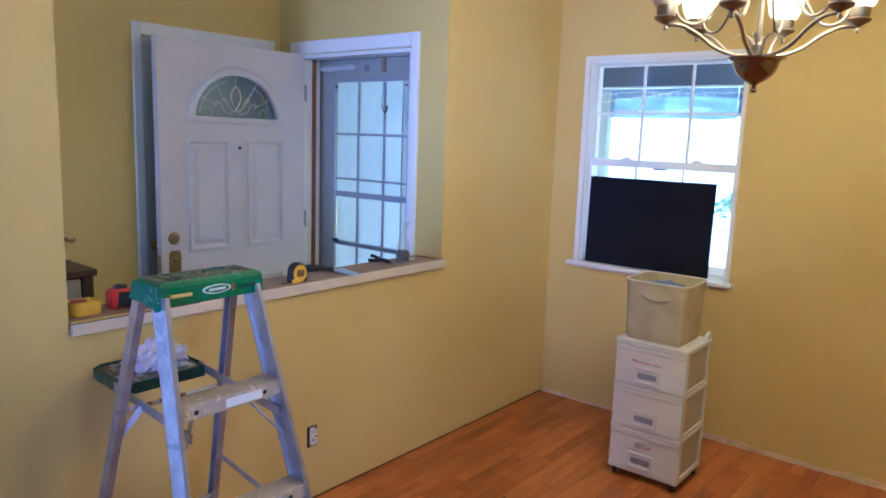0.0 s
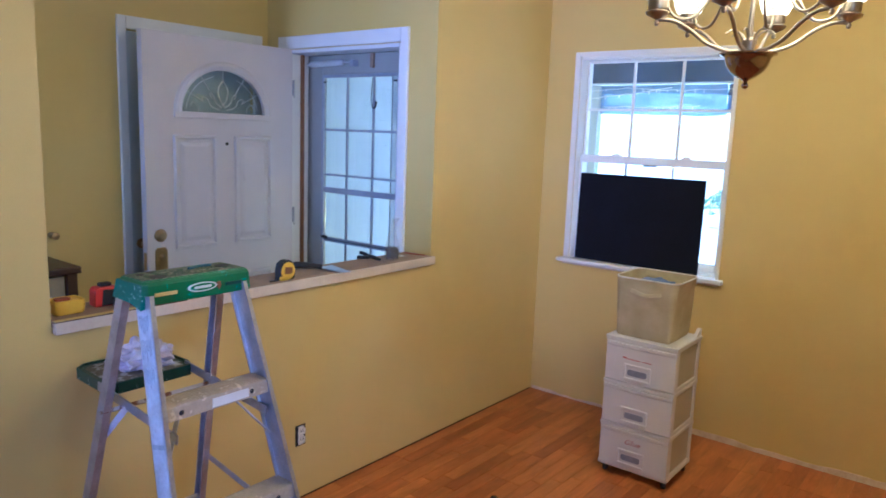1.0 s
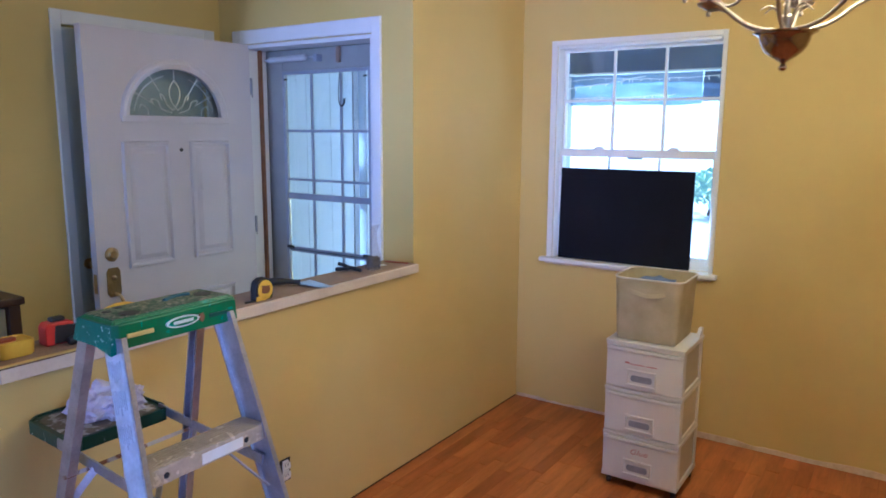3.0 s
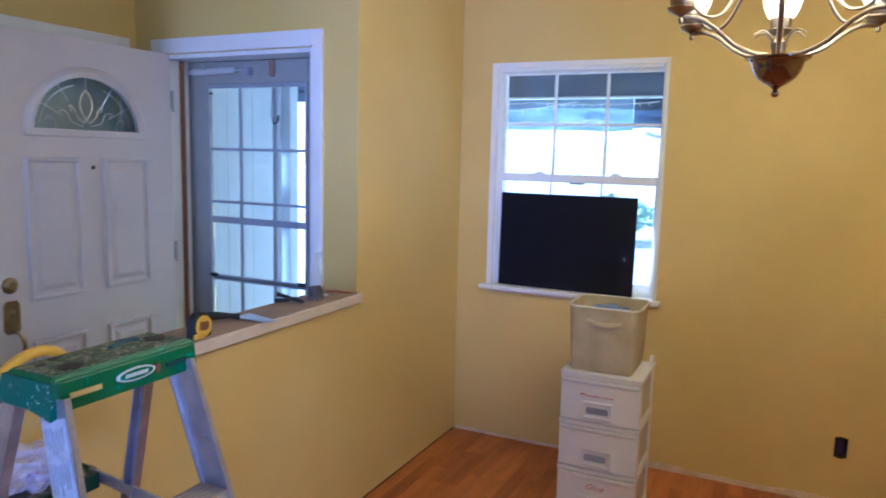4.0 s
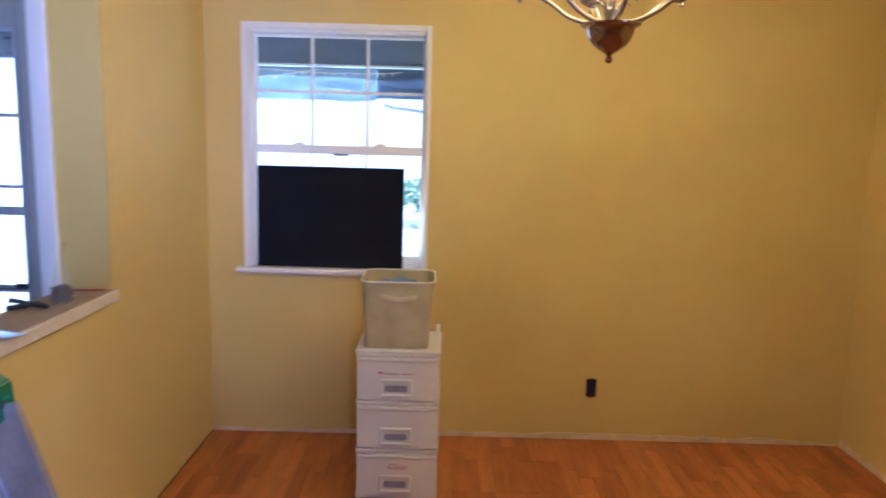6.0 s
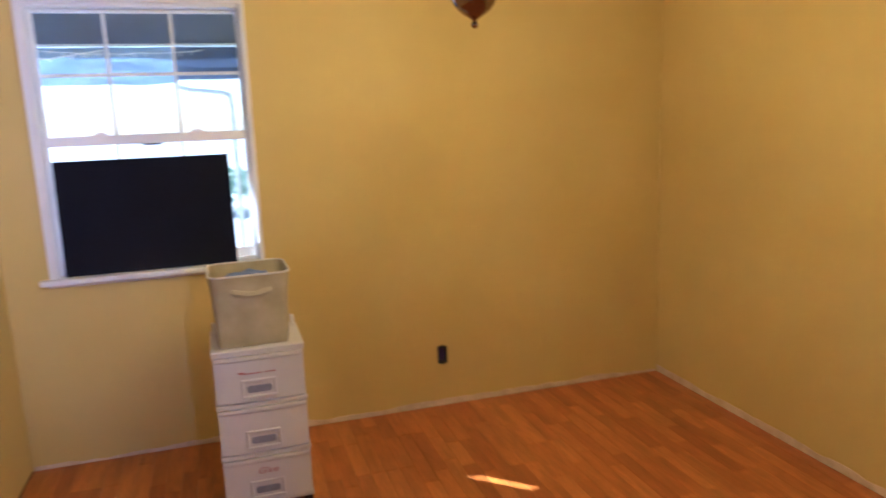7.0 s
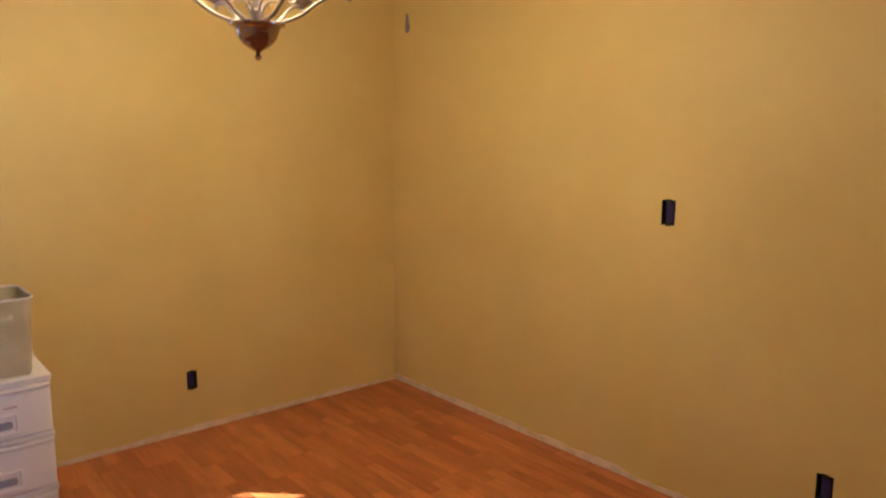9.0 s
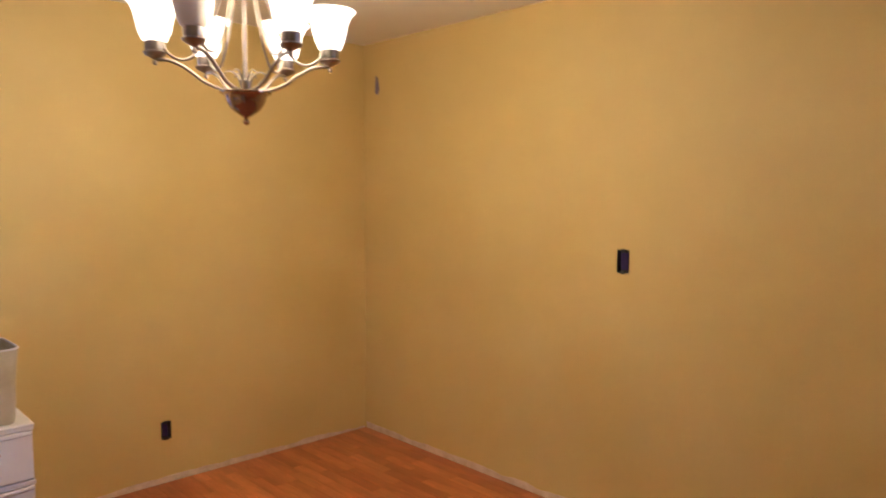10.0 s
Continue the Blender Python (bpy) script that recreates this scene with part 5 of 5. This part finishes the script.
part("carcass", bm, WALNUT, chest, "dark walnut frame")
for k in range(4):
    z = 0.06 + k * 0.235
    d = part("drawer", boxed(-2.64, -2.212, 1.185, 1.805, z, z + 0.225, bevel=0.004), DRAWERGREY, chest, "grey drawer front")
    part("tag", boxed(-2.212, -2.206, 1.70, 1.75, z + 0.12, z + 0.15), PAPER, d, "white label holder")


# ---- outside ----
ground = structure("ground", boxed(-60, 60, -60, 90, -0.25, -0.15), CONCRETE, "pale concrete yard and street", "ground")
structure("pavement", boxed(FW - 0.4, 3.0, E + 0.14, 5.55, -0.149, -0.02), CONCRETE, "concrete porch slab", "pavement")
siding = structure("wall_porch", boxed(-3.24, -3.118, E + 0.14, 4.64, -0.02, 2.44), SIDING, "white vertical siding beside the porch", "wall")
for k in range(5):
    y = E + 0.145 + k * 0.232
    part("siding_board", boxed(-3.1175, -3.106, y, y + 0.2305, -0.018, 2.43, bevel=0.002), SIDING, siding)
structure("trim_porch", boxed(-3.25, -3.10, 4.645, 4.70, -0.02, 2.44, bevel=0.004), GREYTRIM, "grey corner board of the siding", "trim")
post = thing("porch_post", (-3.10, 4.80, -0.02), "pale lilac painted porch post beside the siding", "post")
part("shaft", boxed(-3.15, -3.06, 4.74, 4.83, -0.02, 2.20, bevel=0.006), SIDING, post)
slim = thing("porch_post", (-1.80, 5.45, -0.02), "slim pale painted porch post under the beam", "post")
part("shaft", boxed(-1.832, -1.768, 5.405, 5.470, -0.02, 1.978, bevel=0.005), SIDING, slim)
part("base", boxed(-1.842, -1.758, 5.395, 5.480, -0.02, 0.10, bevel=0.005), GREYTRIM, slim, "grey post base")
beam = thing("porch_beam", (-1.0, 5.45, 1.99), "dark stained porch beam with a pale lower edge", "beam")
part("timber", boxed(-6.0, 2.6, 5.40, 5.50, 1.995, 2.205, bevel=0.004), BEAM, beam)
part("edge_strip", boxed(-2.4, 2.6, 5.388, 5.3995, 1.985, 2.000, bevel=0.002), SIDING, beam, "pale lower edge")
# unseen roof; the gap above the beam is set to admit the floor's sun patch
structure("roof_porch", boxed(-6.0, 2.6, 4.56, 5.40, 2.43, 2.50), ROOFING, "unseen grey porch roof, raised above the beam to shape the sunlight", "roof")
# added out of view to stop sun glints on the storm door rails
structure("roof_sun_block", boxed(-6.0, -3.052, 2.4, 4.558, 2.445, 2.50), ROOFING, "unseen grey roof piece added over the siding to block the sun", "roof")
for x in (-5.9, 2.5):
    structure("trim_post", boxed(x - 0.05, x + 0.05, 5.40, 5.50, -0.15, 1.994), SIDING, "painted porch post", "post")
def hanging(x0, x1, z_top, drop, seed):
    """A wavy sheet with thickness hanging from the beam."""
    bm = bmesh.new()
    cols, rows = int((x1 - x0) * 15), 8
    verts = [[bm.verts.new((x0 + (x1 - x0) * i / cols, 5.44 + 0.022 * noise.noise(Vector((i * 0.35, j * 0.5, seed))), z_top - (drop + 0.012 * noise.noise(Vector((i * 0.3, 0, 1)))) * j / rows)) for j in range(rows + 1)] for i in range(cols + 1)]
    for i in range(cols):
        for j in range(rows):
            bm.faces.new((verts[i][j], verts[i + 1][j], verts[i + 1][j + 1], verts[i][j + 1]))
    bmesh.ops.solidify(bm, geom=list(bm.faces), thickness=0.003)
    return bm


sheet = solo("plastic_sheet", hanging(-2.3, -0.865, 1.986, 0.205, 4), TARP, "blue plastic sheet hanging from the porch beam", "sheet", smooth=True)
# same sheet further right; the shade on it is in the colour
solo("plastic_sheet", hanging(-0.863, 2.1, 1.986, 0.188, 7), DARKSHEET, "right part of the hanging sheet, its shade put into the colour", "sheet", smooth=True)
strings = thing("string_light", (-1.5, 5.38, 1.93), "white string lights draped along the porch beam", "string light")
rng = random.Random(21)
for x0, x1, z0, z1, sag, r in ((-2.28, -1.55, 1.952, 1.962, 0.012, 0.0040), (-1.55, -0.70, 1.962, 1.958, 0.016, 0.0036), (-1.98, -1.22, 1.886, 1.968, 0.014, 0.0052),
                               (-1.72, -1.02, 1.832, 1.842, 0.004, 0.0056), (-2.25, -1.86, 1.880, 1.872, 0.006, 0.0060)):
    n = 14
    line = [(x0 + (x1 - x0) * k / n, 5.380, z0 + (z1 - z0) * k / n - sag * math.sin(math.pi * k / n) + rng.uniform(-0.004, 0.004)) for k in range(n + 1)]
    cord = part("cord", tube(bmesh.new(), smooth_line(line, 3), r * 0.6, 5), GLINT, strings, "white wire")
    for x, y, z in line[1:-1]:
        if rng.random() < 0.75:
            part("bulb", tube(bmesh.new(), [(x, y, z), (x + rng.uniform(-0.006, 0.006), y, z - rng.uniform(0.012, 0.024))], r * 0.9, 5), GLINT, cord)
# bent rain pipe
solo("rain_pipe", tube(bmesh.new(), smooth_line([(-0.86, 5.9, 1.785), (-0.80, 5.9, 1.765), (-0.68, 5.9, 1.752), (-0.585, 5.9, 1.735), (-0.553, 5.9, 1.69), (-0.55, 5.9, 1.40), (-0.55, 5.9, -0.149)], 6), 0.015, 10), SIDING, "pale bent rain pipe outside the window", "pipe", smooth=True)


def shrub(x, y, h, w, seed):
    rng = random.Random(seed)
    s = thing("shrub", (x, y, -0.15), "sunlit green garden shrub across the yard", "shrub", "garden shrubs")
    bm = bmesh.new()
    for k in range(5):
        a = rng.uniform(0, 6.28)
        tube(bm, smooth_line([(x, y, -0.15), (x + 0.2 * w * math.cos(a), y + 0.2 * w * math.sin(a), h * 0.4), (x + 0.5 * w * math.cos(a), y + 0.5 * w * math.sin(a), h * 0.8)], 3), lambda f: 0.03 * (1 - 0.7 * f), 6)
    part("stems", bm, BARK, s)
    verts, faces = [], []
    for k in range(900):
        a, r, t = rng.uniform(0, 6.28), rng.random() ** 0.5, rng.random()
        p = Vector((x + w * r * math.cos(a) * (1 - 0.5 * t * t), y + w * r * math.sin(a) * (1 - 0.5 * t * t), 0.15 + h * t * (1 - 0.25 * r)))
        u = Vector((rng.uniform(-1, 1), rng.uniform(-1, 1), rng.uniform(-1, 1))).normalized()
        v = u.orthogonal().normalized()
        l = rng.uniform(0.05, 0.10)
        n0 = len(verts)
        verts += [p - u * l, p + v * l * 0.45, p + u * l, p - v * l * 0.45]
        faces.append((n0, n0 + 1, n0 + 2, n0 + 3))
    me = bpy.data.meshes.new("leaves")
    me.from_pydata([tuple(v - BASE[s.name]) for v in verts], [], faces)
    me.materials.append(LEAF)
    lv = new("leaves", me)
    lv.parent = s
    lv["kind"] = "stuff"


for args in ((-6.5, 15.0, 0.66, 1.2, 1), (-3.4, 16.5, 0.70, 1.3, 2), (-0.8, 15.5, 0.68, 1.1, 3), (1.5, 17.0, 0.72, 1.4, 4)):
    shrub(*args)

# ---- floor strips, nearest part as single pieces ----
WIDE, TALL = 0.0662, 0.004
LENGTHS = (0.24, 0.32, 0.40, 0.48)


def strip_mesh(length, wide):
    bm = bmesh.new()
    box(bm, 0.0003, wide - 0.0003, 0.0004, length - 0.0004, -TALL, 0.0)
    top_edges = [e for e in bm.edges if all(v.co.z > -TALL / 2 for v in e.verts)]
    bmesh.ops.bevel(bm, geom=top_edges, offset=0.0006, segments=1, affect="EDGES")
    return link(bm, "strip", FLOOR)


MESHES = {l: strip_mesh(l, WIDE) for l in LENGTHS}
rng = random.Random(17)
rest_v, rest_f = [], []


def add_rest(x0, x1, y0, y1):
    n0 = len(rest_v)
    rest_v.extend([(x0 + 0.0003, y0 + 0.0004, 0), (x1 - 0.0003, y0 + 0.0004, 0), (x1 - 0.0003, y1 - 0.0004, 0), (x0 + 0.0003, y1 - 0.0004, 0),
                   (x0 + 0.0003, y0 + 0.0004, -TALL), (x1 - 0.0003, y0 + 0.0004, -TALL), (x1 - 0.0003, y1 - 0.0004, -TALL), (x0 + 0.0003, y1 - 0.0004, -TALL)])
    for f in ((0, 1, 2, 3), (0, 4, 5, 1), (1, 5, 6, 2), (2, 6, 7, 3), (3, 7, 4, 0)):
        rest_f.append(tuple(n0 + i for i in f))


singles = 0
x = A + 0.001
while x < C - 0.002:
    x1 = min(x + WIDE, C)
    y = B - rng.choice((0.12, 0.2, 0.28, 0.36, 0.44))
    add_rest(x, x1, y, B)
    while y > SOUTH:
        l = rng.choice(LENGTHS)
        y0 = y - l
        if y0 > 2.15 and x1 - x > WIDE - 0.001 and singles < 298:
            ob = new("strip", MESHES[l])
            ob.location = (x, y0, 0)
            ob.parent = floor
            singles += 1
        else:
            add_rest(x, x1, max(y0, SOUTH), y)
        y = y0
    x = x1
x = FW
while x < A - 0.131:
    x1 = min(x + WIDE, A - 0.13)
    y = E
    while y > FS:
        l = rng.choice(LENGTHS)
        add_rest(x, x1, max(y - l, FS), y)
        y -= l
    x = x1
me = bpy.data.meshes.new("strip_field")
me.from_pydata(rest_v, [], rest_f)
me.materials.append(FLOOR)
field = new("strip_field", me)
field.parent = floor
field["kind"] = "stuff"
